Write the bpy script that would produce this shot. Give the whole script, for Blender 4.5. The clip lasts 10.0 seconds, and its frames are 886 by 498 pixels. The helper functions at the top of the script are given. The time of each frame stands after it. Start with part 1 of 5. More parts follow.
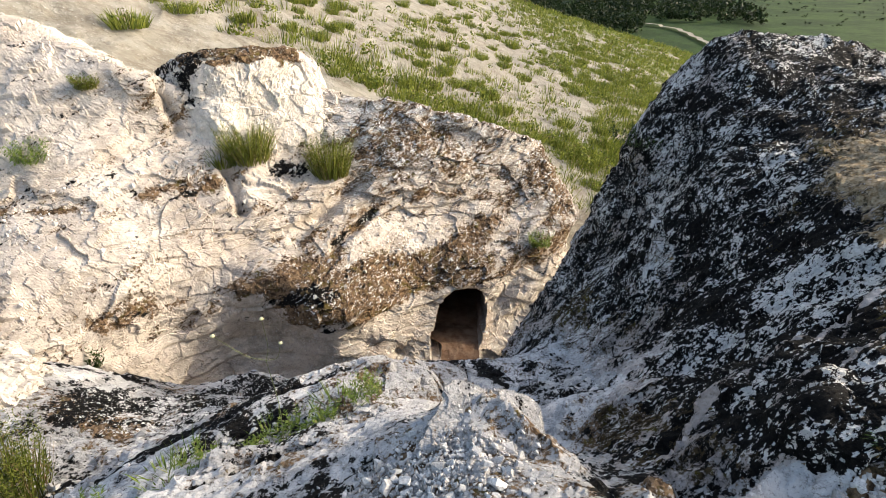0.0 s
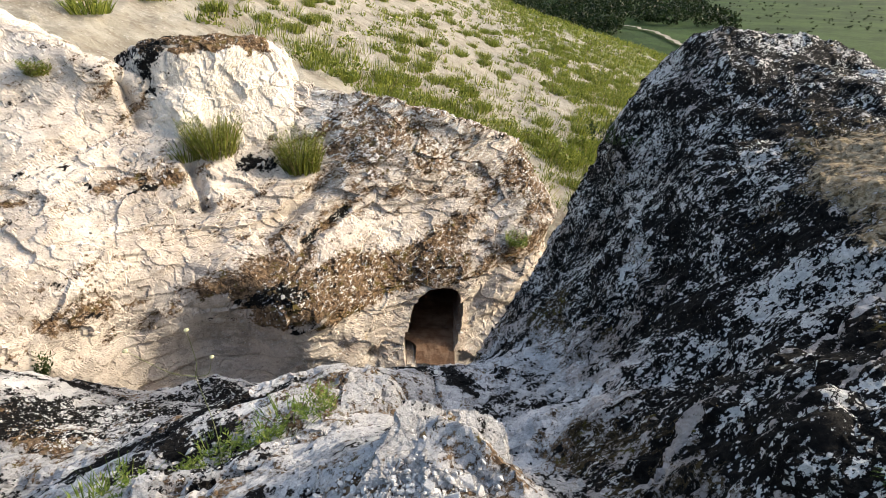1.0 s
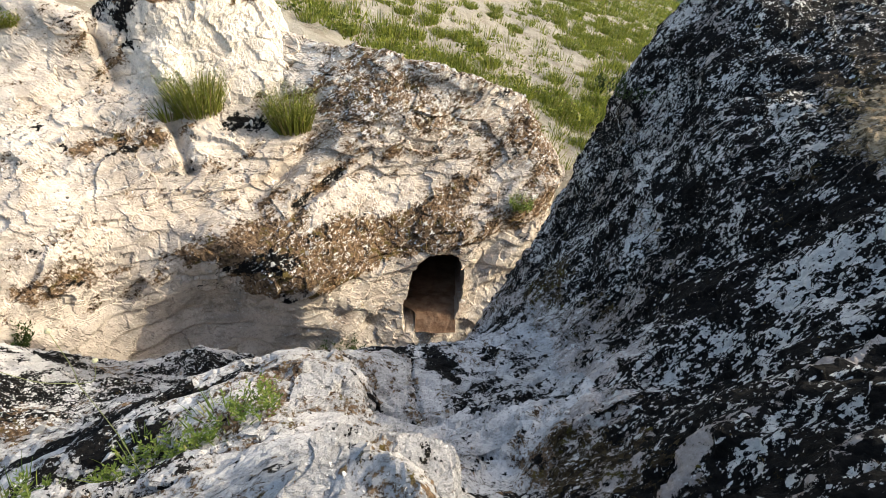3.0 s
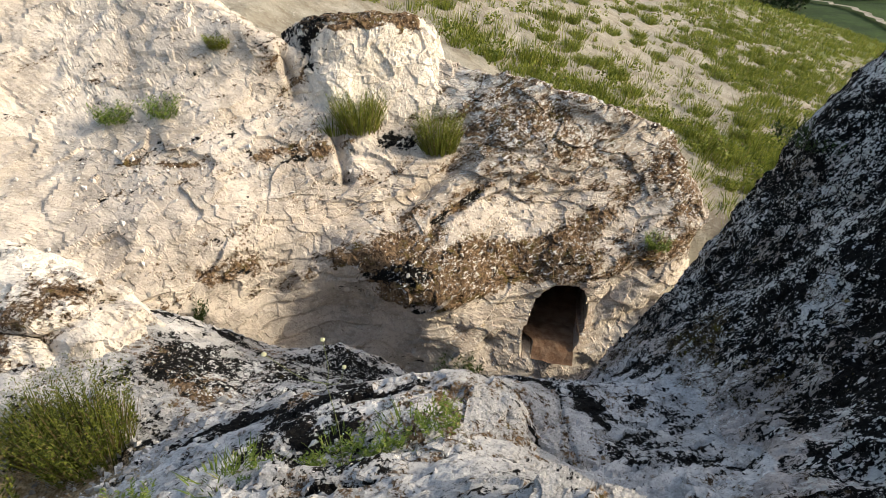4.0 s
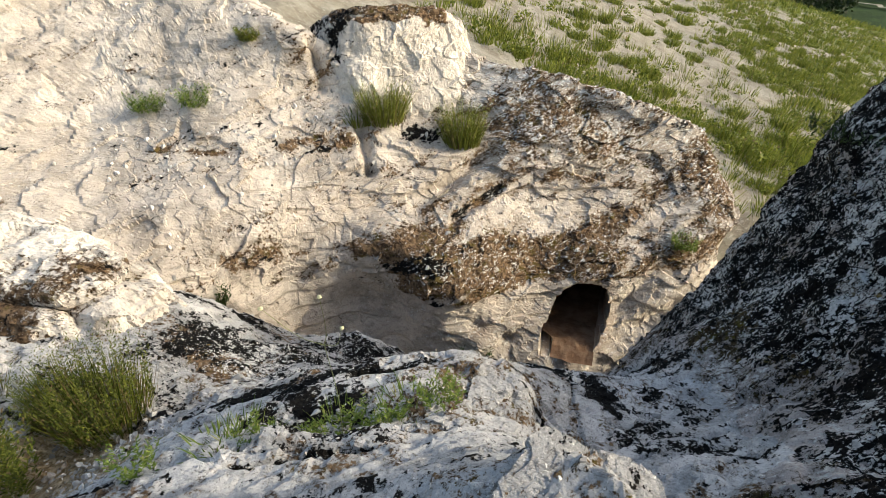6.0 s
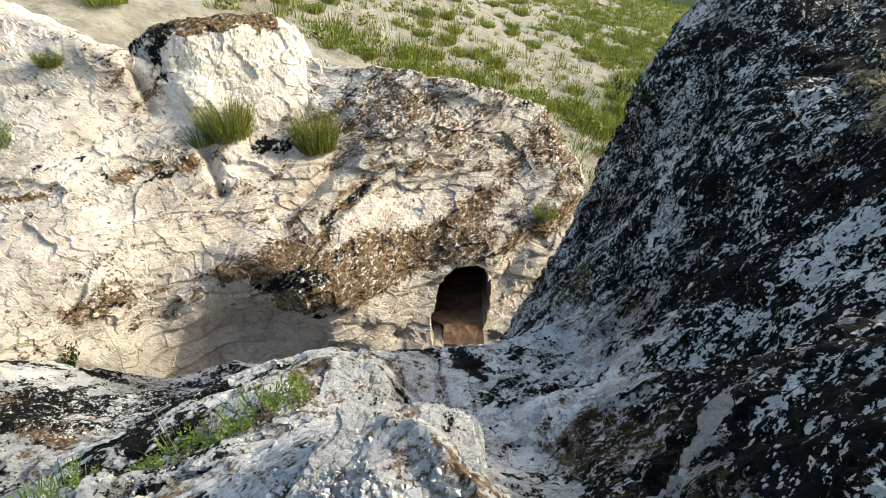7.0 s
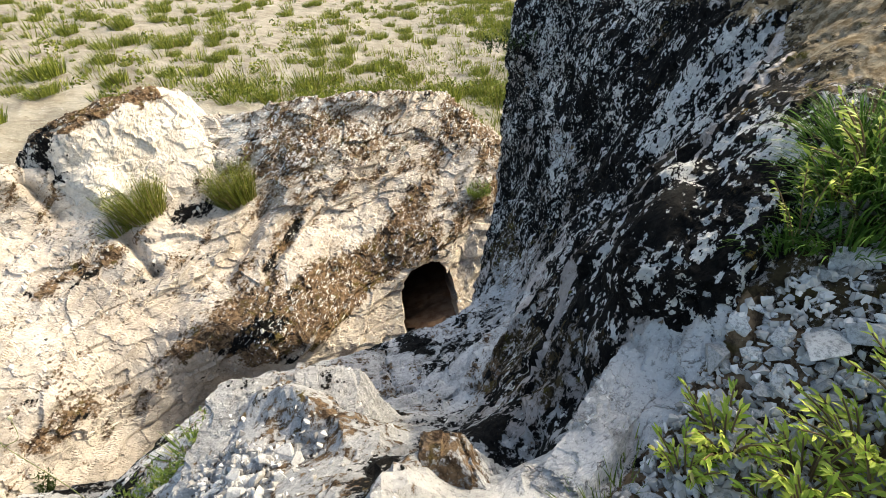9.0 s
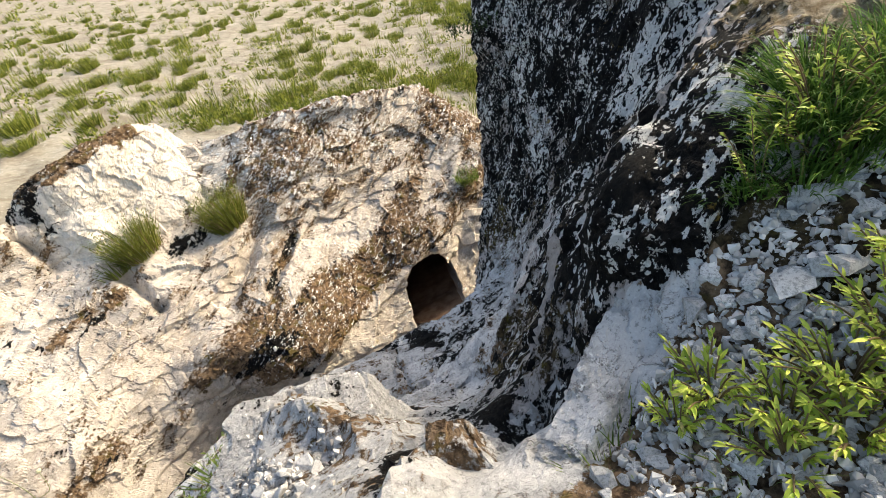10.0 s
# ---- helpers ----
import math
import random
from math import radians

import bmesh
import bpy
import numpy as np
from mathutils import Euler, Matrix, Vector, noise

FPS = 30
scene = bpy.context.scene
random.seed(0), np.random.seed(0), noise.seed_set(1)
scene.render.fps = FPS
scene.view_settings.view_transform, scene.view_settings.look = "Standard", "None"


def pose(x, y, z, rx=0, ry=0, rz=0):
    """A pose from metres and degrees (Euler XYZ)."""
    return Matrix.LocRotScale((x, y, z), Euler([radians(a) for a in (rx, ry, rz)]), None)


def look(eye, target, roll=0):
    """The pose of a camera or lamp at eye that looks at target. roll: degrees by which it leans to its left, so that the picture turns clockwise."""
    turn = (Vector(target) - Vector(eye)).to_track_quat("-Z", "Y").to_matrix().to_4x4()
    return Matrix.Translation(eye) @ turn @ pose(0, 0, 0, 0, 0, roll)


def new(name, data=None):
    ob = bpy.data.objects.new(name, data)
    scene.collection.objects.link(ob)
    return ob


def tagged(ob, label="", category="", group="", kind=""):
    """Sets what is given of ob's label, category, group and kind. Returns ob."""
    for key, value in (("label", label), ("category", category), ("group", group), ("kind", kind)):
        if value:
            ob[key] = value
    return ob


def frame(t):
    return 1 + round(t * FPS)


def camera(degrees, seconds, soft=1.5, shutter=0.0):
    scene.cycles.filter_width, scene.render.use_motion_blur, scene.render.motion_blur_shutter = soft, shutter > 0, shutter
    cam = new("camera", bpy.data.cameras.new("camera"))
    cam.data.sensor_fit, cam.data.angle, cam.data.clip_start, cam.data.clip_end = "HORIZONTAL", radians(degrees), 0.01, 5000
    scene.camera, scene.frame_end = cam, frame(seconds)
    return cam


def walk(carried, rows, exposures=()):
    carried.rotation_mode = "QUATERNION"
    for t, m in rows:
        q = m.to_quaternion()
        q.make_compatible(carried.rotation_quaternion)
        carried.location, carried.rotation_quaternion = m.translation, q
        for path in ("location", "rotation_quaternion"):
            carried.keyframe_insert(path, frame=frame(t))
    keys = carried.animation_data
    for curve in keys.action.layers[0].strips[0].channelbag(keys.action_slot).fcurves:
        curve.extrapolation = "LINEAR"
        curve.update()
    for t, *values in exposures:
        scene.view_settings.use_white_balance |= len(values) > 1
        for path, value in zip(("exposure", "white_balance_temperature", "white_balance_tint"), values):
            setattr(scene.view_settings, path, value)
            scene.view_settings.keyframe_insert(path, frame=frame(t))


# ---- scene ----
cam = camera(83.1, 10.0, 0.6)
PATH = [
    (0, (0.093, -0.023, 1.676), (0.051, 1.733, 0.719), 0.2),
    (0.5, (0.03, 0.013, 1.663), (0.097, 1.776, 0.722), 1.7),
    (1, (0.17, 0.17, 1.586), (0.208, 1.922, 0.624), 1.8),
    (1.2, (0.275, 0.229, 1.6), (0.304, 1.969, 0.615), 1.6),
    (1.5, (0.402, 0.333, 1.661), (0.427, 2.036, 0.612), 1.0),
    (2, (0.381, 0.508, 1.526), (0.41, 2.193, 0.449), 1.9),
    (2.2, (0.379, 0.507, 1.499), (0.411, 2.185, 0.411), 1.8),
    (3.3, (0.352, 0.522, 1.439), (0.317, 2.193, 0.34), 1.2),
    (3.5, (0.294, 0.513, 1.468), (0.217, 2.176, 0.36), 1.3),
    (3.6, (0.253, 0.492, 1.507), (0.118, 2.155, 0.404), 1.0),
    (3.7, (0.183, 0.467, 1.54), (-0.025, 2.133, 0.452), 0.6),
    (4, (0.029, 0.421, 1.592), (-0.398, 2.074, 0.551), 0.3),
    (4.3, (-0.033, 0.371, 1.611), (-0.617, 1.981, 0.579), -0.3),
    (4.5, (-0.052, 0.378, 1.592), (-0.709, 1.95, 0.545), 0.3),
    (5, (-0.049, 0.372, 1.572), (-0.795, 1.902, 0.522), -0.2),
    (5.2, (-0.034, 0.381, 1.566), (-0.786, 1.908, 0.515), -0.5),
    (6.3, (0.202, 0.415, 1.462), (-0.165, 2.092, 0.437), -0.3),
    (6.5, (0.264, 0.426, 1.463), (0.001, 2.127, 0.445), -0.9),
    (6.8, (0.348, 0.389, 1.401), (0.168, 2.11, 0.398), -1.5),
    (7, (0.399, 0.414, 1.381), (0.282, 2.126, 0.354), -3.0),
    (7.5, (0.512, 0.42, 1.32), (0.471, 2.129, 0.282), -6.9),
    (8, (0.595, 0.384, 1.255), (0.58, 2.099, 0.226), -11.5),
    (8.2, (0.613, 0.358, 1.222), (0.608, 2.075, 0.196), -12.8),
    (8.5, (0.655, 0.324, 1.188), (0.645, 2.041, 0.163), -14.4),
    (9, (0.717, 0.294, 1.173), (0.715, 2.02, 0.164), -19.7),
    (9.5, (0.728, 0.281, 1.191), (0.724, 2.007, 0.18), -23.9),
    (10, (0.755, 0.268, 1.179), (0.736, 1.977, 0.141), -28.9),
]
EXPOSURE = [(0, 0.07, 6380, 9), (2.2, 0.08, 6380, 8), (3.5, 0.02, 6380, 7), (4.1, -0.32, 6550, 7), (4.6, -0.52, 6620, 6), (5.2, -0.56, 6620, 6), (6.3, -0.10, 6280, 4),
            (7.0, 0.05, 6180, 2), (8.0, 0.07, 6200, 2), (9.0, 0.11, 6420, 5), (10.0, 0.12, 6520, 7)]
walk(cam, [(t, look(eye, target, roll)) for t, eye, target, roll in PATH], EXPOSURE)

# ---- sky, sun, exposure ----
SUN_AZ, SUN_EL = radians(11), radians(25)   # azimuth of the sun from +x towards +y
sun_way = Vector((math.cos(SUN_EL) * math.cos(SUN_AZ), math.cos(SUN_EL) * math.sin(SUN_AZ), math.sin(SUN_EL)))
world = bpy.data.worlds.new("evening_sky")
scene.world = world
world.use_nodes = True
wt = world.node_tree
sky = wt.nodes.new("ShaderNodeTexSky")
sky.sky_type, sky.sun_disc = "NISHITA", False
sky.sun_elevation, sky.sun_rotation = SUN_EL, radians(90) - SUN_AZ
sky.air_density, sky.dust_density, sky.ozone_density = 1.0, 3.6, 0.35
wt.nodes["Background"].inputs["Strength"].default_value = 0.34
wt.links.new(sky.outputs["Color"], wt.nodes["Background"].inputs["Color"])
lamp = bpy.data.lights.new("sun", "SUN")
lamp.energy, lamp.angle, lamp.color = 3.5, radians(0.53), (1.0, 0.87, 0.685)
new("sun", lamp).matrix_world = look(sun_way * 50, (0, 0, 0))


# ---- noise and mesh helpers ----
def hash3(ix, iy, iz, seed):
    h = (ix * 374761393 + iy * 668265263 + iz * 2147483647 + seed * 1274126177) & 0xFFFFFFFF
    h = ((h ^ (h >> 13)) * 1274126177) & 0xFFFFFFFF
    h = ((h ^ (h >> 16)) * 2246822519) & 0xFFFFFFFF
    return ((h ^ (h >> 15)) & 0xFFFF) / 65535.0


def vnoise(p, scale, seed=0):
    """Smooth gradient noise, about -1 to 1, at points p of shape (..., 3)."""
    q = np.asarray(p, float) * scale
    i = np.floor(q).astype(np.int64)
    r = q - i
    f = r * r * r * (r * (r * 6 - 15) + 10)
    total = 0
    for dx in (0, 1):
        wx = f[..., 0] if dx else 1 - f[..., 0]
        for dy in (0, 1):
            wy = f[..., 1] if dy else 1 - f[..., 1]
            for dz in (0, 1):
                wz = f[..., 2] if dz else 1 - f[..., 2]
                h = hash3(i[..., 0] + dx, i[..., 1] + dy, i[..., 2] + dz, seed)
                a, e = h * 47.1, np.mod(h * 9173.0, 1.0) * 2 - 1
                flat = np.sqrt(1 - e * e)
                total = total + wx * wy * wz * ((r[..., 0] - dx) * np.cos(a) * flat + (r[..., 1] - dy) * np.sin(a) * flat + (r[..., 2] - dz) * e)
    return total * 1.6


def fbm(p, scale, octaves=4, gain=0.5, seed=0):
    total, a = 0, 1.0
    for k in range(octaves):
        total = total + a * vnoise(p, scale * 2.03 ** k, seed + 17 * k)
        a *= gain
    return total


def ridged(p, scale, octaves=3, gain=0.5, seed=0):
    total, a = 0, 1.0
    for k in range(octaves):
        total = total + a * (1 - 2 * np.abs(vnoise(p, scale * 2.1 ** k, seed + 31 * k)))
        a *= gain
    return total


def chips(p, scale, seed=0):
    """Flat tilted facets with steps between them, as broken chalk has: -0.5 to 0.5."""
    q = np.asarray(p, float) * scale
    q = q + 0.25 * np.stack([vnoise(q, 1.3, seed + s) for s in (1, 2, 3)], -1)
    i = np.floor(q - 0.5).astype(np.int64)
    best, value = np.full(q.shape[:-1], 9.0), np.zeros(q.shape[:-1])
    for dx in (0, 1):
        for dy in (0, 1):
            for dz in (0, 1):
                c = i + np.array((dx, dy, dz))
                r = [hash3(c[..., 0], c[..., 1], c[..., 2], seed + s) for s in (11, 12, 13)]
                off = q - (c + 0.15 + 0.7 * np.stack(r, -1))
                d = (off ** 2).sum(-1)
                tilt = sum(off[..., a] * (hash3(c[..., 0], c[..., 1], c[..., 2], seed + 21 + a) - 0.5) for a in range(3))
                v = hash3(c[..., 0], c[..., 1], c[..., 2], seed + 31) - 0.5 + 0.8 * tilt
                near = d < best
                best, value = np.where(near, d, best), np.where(near, v, value)
    return value


def strata(p, up, period, seed=0, bend=0.4):
    """Layers laid square to up: each one juts out and is cut back under its edge; about -0.5 to 0.5."""
    s = np.asarray(p) @ np.array(up) / period + bend * fbm(p, 0.55 / period * 0.35, 3, 0.5, seed)
    k = np.floor(s)
    t = s - k
    size = 0.25 + 0.75 * hash3(k.astype(np.int64), np.floor(p[..., 0] / period * 0.22 + 0.6 * vnoise(p, 1.1, seed + 3)).astype(np.int64), k.astype(np.int64) * 0, seed + 5)
    return size * (smooth(0.0, 0.16, t) - t * 0.95 - 0.3)


def smooth(a, b, x):
    t = np.clip((x - a) / (b - a), 0, 1)
    return t * t * (3 - 2 * t)


def spline(nodes, values, x):
    """Cubic curve through values at the nodes (values: nodes first), evaluated at x."""
    nodes, values, x = np.asarray(nodes, float), np.asarray(values, float), np.asarray(x, float)
    step = np.diff(nodes)
    slope = np.diff(values, axis=0) / step.reshape((-1,) + (1,) * (values.ndim - 1))
    m = np.empty_like(values)
    m[0], m[-1] = slope[0], slope[-1]
    w = (step[1:] / (step[1:] + step[:-1])).reshape((-1,) + (1,) * (values.ndim - 1))
    m[1:-1] = slope[:-1] * w + slope[1:] * (1 - w)
    k = np.clip(np.searchsorted(nodes, x, side="right") - 1, 0, len(step) - 1)
    shape = (-1,) + (1,) * (values.ndim - 1)
    h = step[k].reshape(shape)
    t = ((x - nodes[k]) / step[k]).reshape(shape)
    return ((2 * t ** 3 - 3 * t ** 2 + 1) * values[k] + (t ** 3 - 2 * t ** 2 + t) * h * m[k]
            + (3 * t ** 2 - 2 * t ** 3) * values[k + 1] + (t ** 3 - t ** 2) * h * m[k + 1])


def normals(P):
    du, dv = np.gradient(P, axis=0), np.gradient(P, axis=1)
    n = np.cross(du, dv)
    return n / (np.linalg.norm(n, axis=-1, keepdims=True) + 1e-12)


def mesh_from(name, verts, faces, material, attrs=None, soft=True):
    me = bpy.data.meshes.new(name)
    verts, faces = np.asarray(verts, np.float32), np.asarray(faces, np.int32)
    k = faces.shape[1]
    me.vertices.add(len(verts))
    me.vertices.foreach_set("co", verts.ravel())
    me.loops.add(faces.size)
    me.loops.foreach_set("vertex_index", faces.ravel())
    me.polygons.add(len(faces))
    me.polygons.foreach_set("loop_start", np.arange(0, faces.size, k, dtype=np.int32))
    me.polygons.foreach_set("use_smooth", np.full(len(faces), soft))
    me.update(calc_edges=True)
    for key, value in (attrs or {}).items():
        me.attributes.new(key, "FLOAT", "POINT").data.foreach_set("value", np.asarray(value, np.float32).ravel())
    me.materials.append(material)
    return me


def quads(nu, nv, keep=None):
    i = np.arange(nu * nv).reshape(nu, nv)
    f = np.stack([i[:-1, :-1], i[1:, :-1], i[1:, 1:], i[:-1, 1:]], -1)
    return f[keep] if keep is not None else f.reshape(-1, 4)


def sheet(name, P, material, attrs=None, keep=None, flip=False, soft=True):
    f = quads(*P.shape[:2], keep=keep)
    if flip:
        f = f[:, ::-1]
    v = P.reshape(-1, 3)
    attrs = {k: a.ravel() for k, a in (attrs or {}).items()}
    if keep is not None:
        used = np.unique(f)
        back = np.zeros(len(v), np.int64)
        back[used] = np.arange(len(used))
        f, v, attrs = back[f], v[used], {k: a[used] for k, a in attrs.items()}
    return new(name, mesh_from(name, v, f, material, attrs, soft))


def part(name, me, parent, label=""):
    ob = new(name, me)
    ob.parent = parent
    if label:
        ob["label"] = label
    return ob


def thing(name, place, label, category, group="", kind="", turn=0):
    ob = new(name)
    ob.matrix_world = pose(*place, 0, 0, turn)
    return tagged(ob, label, category, group, kind)


# ---- materials ----
class Nodes:
    def __init__(self, name):
        self.mat = bpy.data.materials.new(name)
        self.mat.use_nodes = True
        self.t = self.mat.node_tree
        self.bsdf = self.t.nodes["Principled BSDF"]
        self.bsdf.inputs["Specular IOR Level"].default_value = 0.12
        self.co = self.t.nodes.new("ShaderNodeTexCoord").outputs["Object"]

    def put(self, socket, value):
        if hasattr(value, "is_linked"):
            self.t.links.new(value, socket)
        else:
            socket.default_value = value

    def noise(self, scale, detail=6, rough=0.6, at=None, warp=0.0):
        n = self.t.nodes.new("ShaderNodeTexNoise")
        self.put(n.inputs["Vector"], at or self.co)
        n.inputs["Scale"].default_value, n.inputs["Detail"].default_value = scale, detail
        n.inputs["Roughness"].default_value, n.inputs["Distortion"].default_value = rough, warp
        return n.outputs["Fac"]

    def cells(self, scale, feature="F1", at=None, out="Distance"):
        n = self.t.nodes.new("ShaderNodeTexVoronoi")
        n.feature = feature
        self.put(n.inputs["Vector"], at or self.co)
        n.inputs["Scale"].default_value = scale
        return n.outputs[out]

    def spots(self, scale, density, at):
        """Round lobed patches of uneven size, as lichen discs grow; density 0 to 1."""
        n = self.t.nodes.new("ShaderNodeTexVoronoi")
        self.put(n.inputs["Vector"], self.warped(scale * 1.1, 0.9 / scale, at))
        n.inputs["Scale"].default_value = scale
        size = self.math("FRACT", self.math("MULTIPLY", n.outputs["Color"], 9.7))
        size = self.math("MULTIPLY", self.math("MAXIMUM", self.math("SUBTRACT", self.math("ADD", size, density), 1.0), 0.0), 1.25)
        ragged = self.math("MULTIPLY_ADD", self.math("SUBTRACT", self.noise(scale * 3.2, 4, 0.65, at), 0.5), 0.9, n.outputs["Distance"])
        return self.step(self.math("SUBTRACT", ragged, size), -0.07, 0.0, 1, 0)

    def warped(self, scale, amount, at=None):
        n = self.t.nodes.new("ShaderNodeTexNoise")
        self.put(n.inputs["Vector"], at or self.co)
        n.inputs["Scale"].default_value, n.inputs["Detail"].default_value = scale, 3
        a = self.t.nodes.new("ShaderNodeVectorMath")
        a.operation = "MULTIPLY_ADD"
        self.put(a.inputs[0], n.outputs["Color"])
        a.inputs[1].default_value = (amount, amount, amount)
        self.put(a.inputs[2], at or self.co)
        return a.outputs[0]

    def mapping(self, scale, turn=(0, 0, 0)):
        n = self.t.nodes.new("ShaderNodeMapping")
        n.vector_type = "TEXTURE"
        self.put(n.inputs["Vector"], self.co)
        n.inputs["Rotation"].default_value = [radians(a) for a in turn]
        n.inputs["Scale"].default_value = scale
        return n.outputs["Vector"]

    def math(self, op, a, b=0.0, c=0.0):
        n = self.t.nodes.new("ShaderNodeMath")
        n.operation = op
        for s, v in zip(n.inputs, (a, b, c)):
            self.put(s, v)
        return n.outputs[0]

    def step(self, x, low, high, a=0.0, b=1.0):
        n = self.t.nodes.new("ShaderNodeMapRange")
        n.interpolation_type = "SMOOTHSTEP"
        for s, v in zip(n.inputs[:5], (x, low, high, a, b)):
            self.put(s, v)
        return n.outputs[0]

    def mix(self, fac, a, b):
        n = self.t.nodes.new("ShaderNodeMix")
        n.data_type = "RGBA"
        self.put(n.inputs[0], fac)
        self.put(n.inputs[6], a if hasattr(a, "is_linked") else (*a, 1))
        self.put(n.inputs[7], b if hasattr(b, "is_linked") else (*b, 1))
        return n.outputs[2]

    def attr(self, name):
        n = self.t.nodes.new("ShaderNodeAttribute")
        n.attribute_name = name
        return n.outputs["Fac"]

    def island(self):
        return self.t.nodes.new("ShaderNodeNewGeometry").outputs["Random Per Island"]

    def object_random(self):
        return self.t.nodes.new("ShaderNodeObjectInfo").outputs["Random"]

    def bump(self, height, strength=0.5, distance=0.02, below=None):
        n = self.t.nodes.new("ShaderNodeBump")
        n.inputs["Strength"].default_value, n.inputs["Distance"].default_value = strength, distance
        self.put(n.inputs["Height"], height)
        if below:
            self.put(n.inputs["Normal"], below)
        return n.outputs["Normal"]

    def done(self, colour, rough=0.9, normal=None):
        self.put(self.bsdf.inputs["Base Color"], colour if hasattr(colour, "is_linked") else (*colour, 1))
        self.put(self.bsdf.inputs["Roughness"], rough)
        if normal:
            self.put(self.bsdf.inputs["Normal"], normal)
        return self.mat


BROWN_MOSS = (0.050, 0.031, 0.018), (0.225, 0.152, 0.090), (0.115, 0.086, 0.025)
OLIVE_MOSS = (0.020, 0.014, 0.008), (0.085, 0.062, 0.030), (0.10, 0.085, 0.015)


def rock_material(name, light, mid, fine, streak=None, flecks=1.5, scales=0.22, grit_=1.0, relief=0.9, discs=(), moss_tones=BROWN_MOSS, lines=1.0, felt=1.0):
    """Chalk with black crust lichen, pale lichen discs, brown moss and ochre specks; the covers follow the mesh's
    attributes crust, pale, moss and iron (0 to 1)."""
    m = Nodes(name)
    at = m.mapping(*streak) if streak else m.co
    big, grain, dust = m.noise(0.9, 5, 0.6), m.noise(fine, 9, 0.72), m.noise(fine * 7, 6, 0.75)
    colour = m.mix(m.step(big, 0.38, 0.62), light, mid)
    colour = m.mix(m.step(m.noise(fine * 0.35, 8, 0.7), 0.47, 0.62, 0, 0.75), colour, [c * 0.70 for c in mid])
    colour = m.mix(m.step(grain, 0.52, 0.68, 0, 0.65 * grit_), colour, [c * 0.62 for c in mid])
    colour = m.mix(m.step(dust, 0.36, 0.46, 0.70 * grit_, 0), colour, [c * 0.42 for c in mid])
    colour = m.mix(m.step(dust, 0.54, 0.66, 0, 0.5), colour, [min(0.88, c * 1.12) for c in light])
    # Crack lines; their dark colour also stands for fine shadow in the relief.
    crack = m.math("ABSOLUTE", m.math("SUBTRACT", m.noise(fine * 0.30, 6, 0.6, at, 0.5), 0.5))
    thin = m.math("MULTIPLY", m.step(crack, 0.0, 0.007, 1, 0), m.step(m.noise(fine * 0.3, 3), 0.46, 0.56))
    hair = m.math("ABSOLUTE", m.math("SUBTRACT", m.noise(fine * 0.9, 5, 0.6, m.co, 0.8), 0.5))
    thin = m.math("MAXIMUM", thin, m.math("MULTIPLY", m.step(hair, 0.0, 0.009, 0.8, 0), m.step(m.noise(fine * 0.5, 4), 0.50, 0.60)))
    colour = m.mix(m.math("MULTIPLY", thin, 0.75 * lines), colour, (0.13, 0.10, 0.08))
    # Red-brown earth tint, dark enough to paint in the cave's shade too.
    brown_tint = m.attr("brown_tint")
    colour = m.mix(m.math("MULTIPLY", brown_tint, m.step(grain, 0.25, 0.6, 0.6, 1.0)), colour, (0.17, 0.095, 0.058))

    def cover(key, low, high, edge_width, a, b_):
        n = m.math("ADD", m.math("MULTIPLY", low, a), m.math("MULTIPLY", high, b_))
        edge = m.math("SUBTRACT", 0.66, m.math("MULTIPLY", m.attr(key), 0.32))
        return m.step(m.math("SUBTRACT", n, edge), -edge_width * 0.5, edge_width)

    speckle = m.noise(fine * 4.0, 7, 0.75)
    moss = cover("moss", m.noise(fine * 0.7, 10, 0.72, at), speckle, 0.025, 0.55, 0.45)
    moss_colour = m.mix(m.step(m.noise(fine * 2.5, 5, 0.7), 0.38, 0.62), moss_tones[0], moss_tones[1])
    moss_colour = m.mix(m.step(m.noise(fine * 0.9, 4), 0.54, 0.68), moss_colour, moss_tones[2])
    colour = m.mix(moss, colour, moss_colour)
    crust = cover("crust", m.noise(fine * 0.55, 12, 0.70, at), m.noise(fine * 2.6, 8, 0.72, at), 0.012, 0.58, 0.42)
    crust_colour = m.mix(m.step(speckle, 0.42, 0.7), (0.004, 0.004, 0.004), (0.020, 0.017, 0.014))
    colour = m.mix(crust, colour, crust_colour)
    pale = cover("pale", m.noise(fine * flecks, 9, 0.66, at, 0.3), m.noise(fine * flecks * 3.3, 5, 0.65, at), 0.006, 0.55, 0.45)
    pale_colour = m.mix(m.step(m.noise(fine * 3, 5, 0.7), 0.38, 0.62), (0.80, 0.785, 0.745), (0.57, 0.565, 0.54))
    for scale, amount in discs:
        pale = m.math("MAXIMUM", pale, m.spots(scale, m.math("MULTIPLY", m.attr("pale"), amount), at))
    colour = m.mix(pale, colour, pale_colour)
    ochre = m.step(m.noise(fine * 1.1, 7, 0.72), 0.64, 0.69)
    colour = m.mix(m.math("MULTIPLY", ochre, m.step(m.attr("pale"), 0.1, 0.4, 0, 0.85)), colour, (0.24, 0.16, 0.035))
    bent = m.warped(fine * 0.8, 1.6 / fine)
    flakes = m.math("ADD", m.cells(fine * 0.55, "F1", bent, "Color"), m.math("MULTIPLY", m.cells(fine * 1.5, "F1", bent, "Color"), 0.5))
    h = m.math("ADD", m.math("MULTIPLY", grain, 0.8 * felt), m.math("MULTIPLY", dust, 0.30 * grit_ * felt))
    h = m.math("ADD", h, m.math("MULTIPLY", flakes, scales))
    dry = cover("dry", m.noise(fine * 0.8, 9, 0.7), speckle, 0.05, 0.6, 0.4)
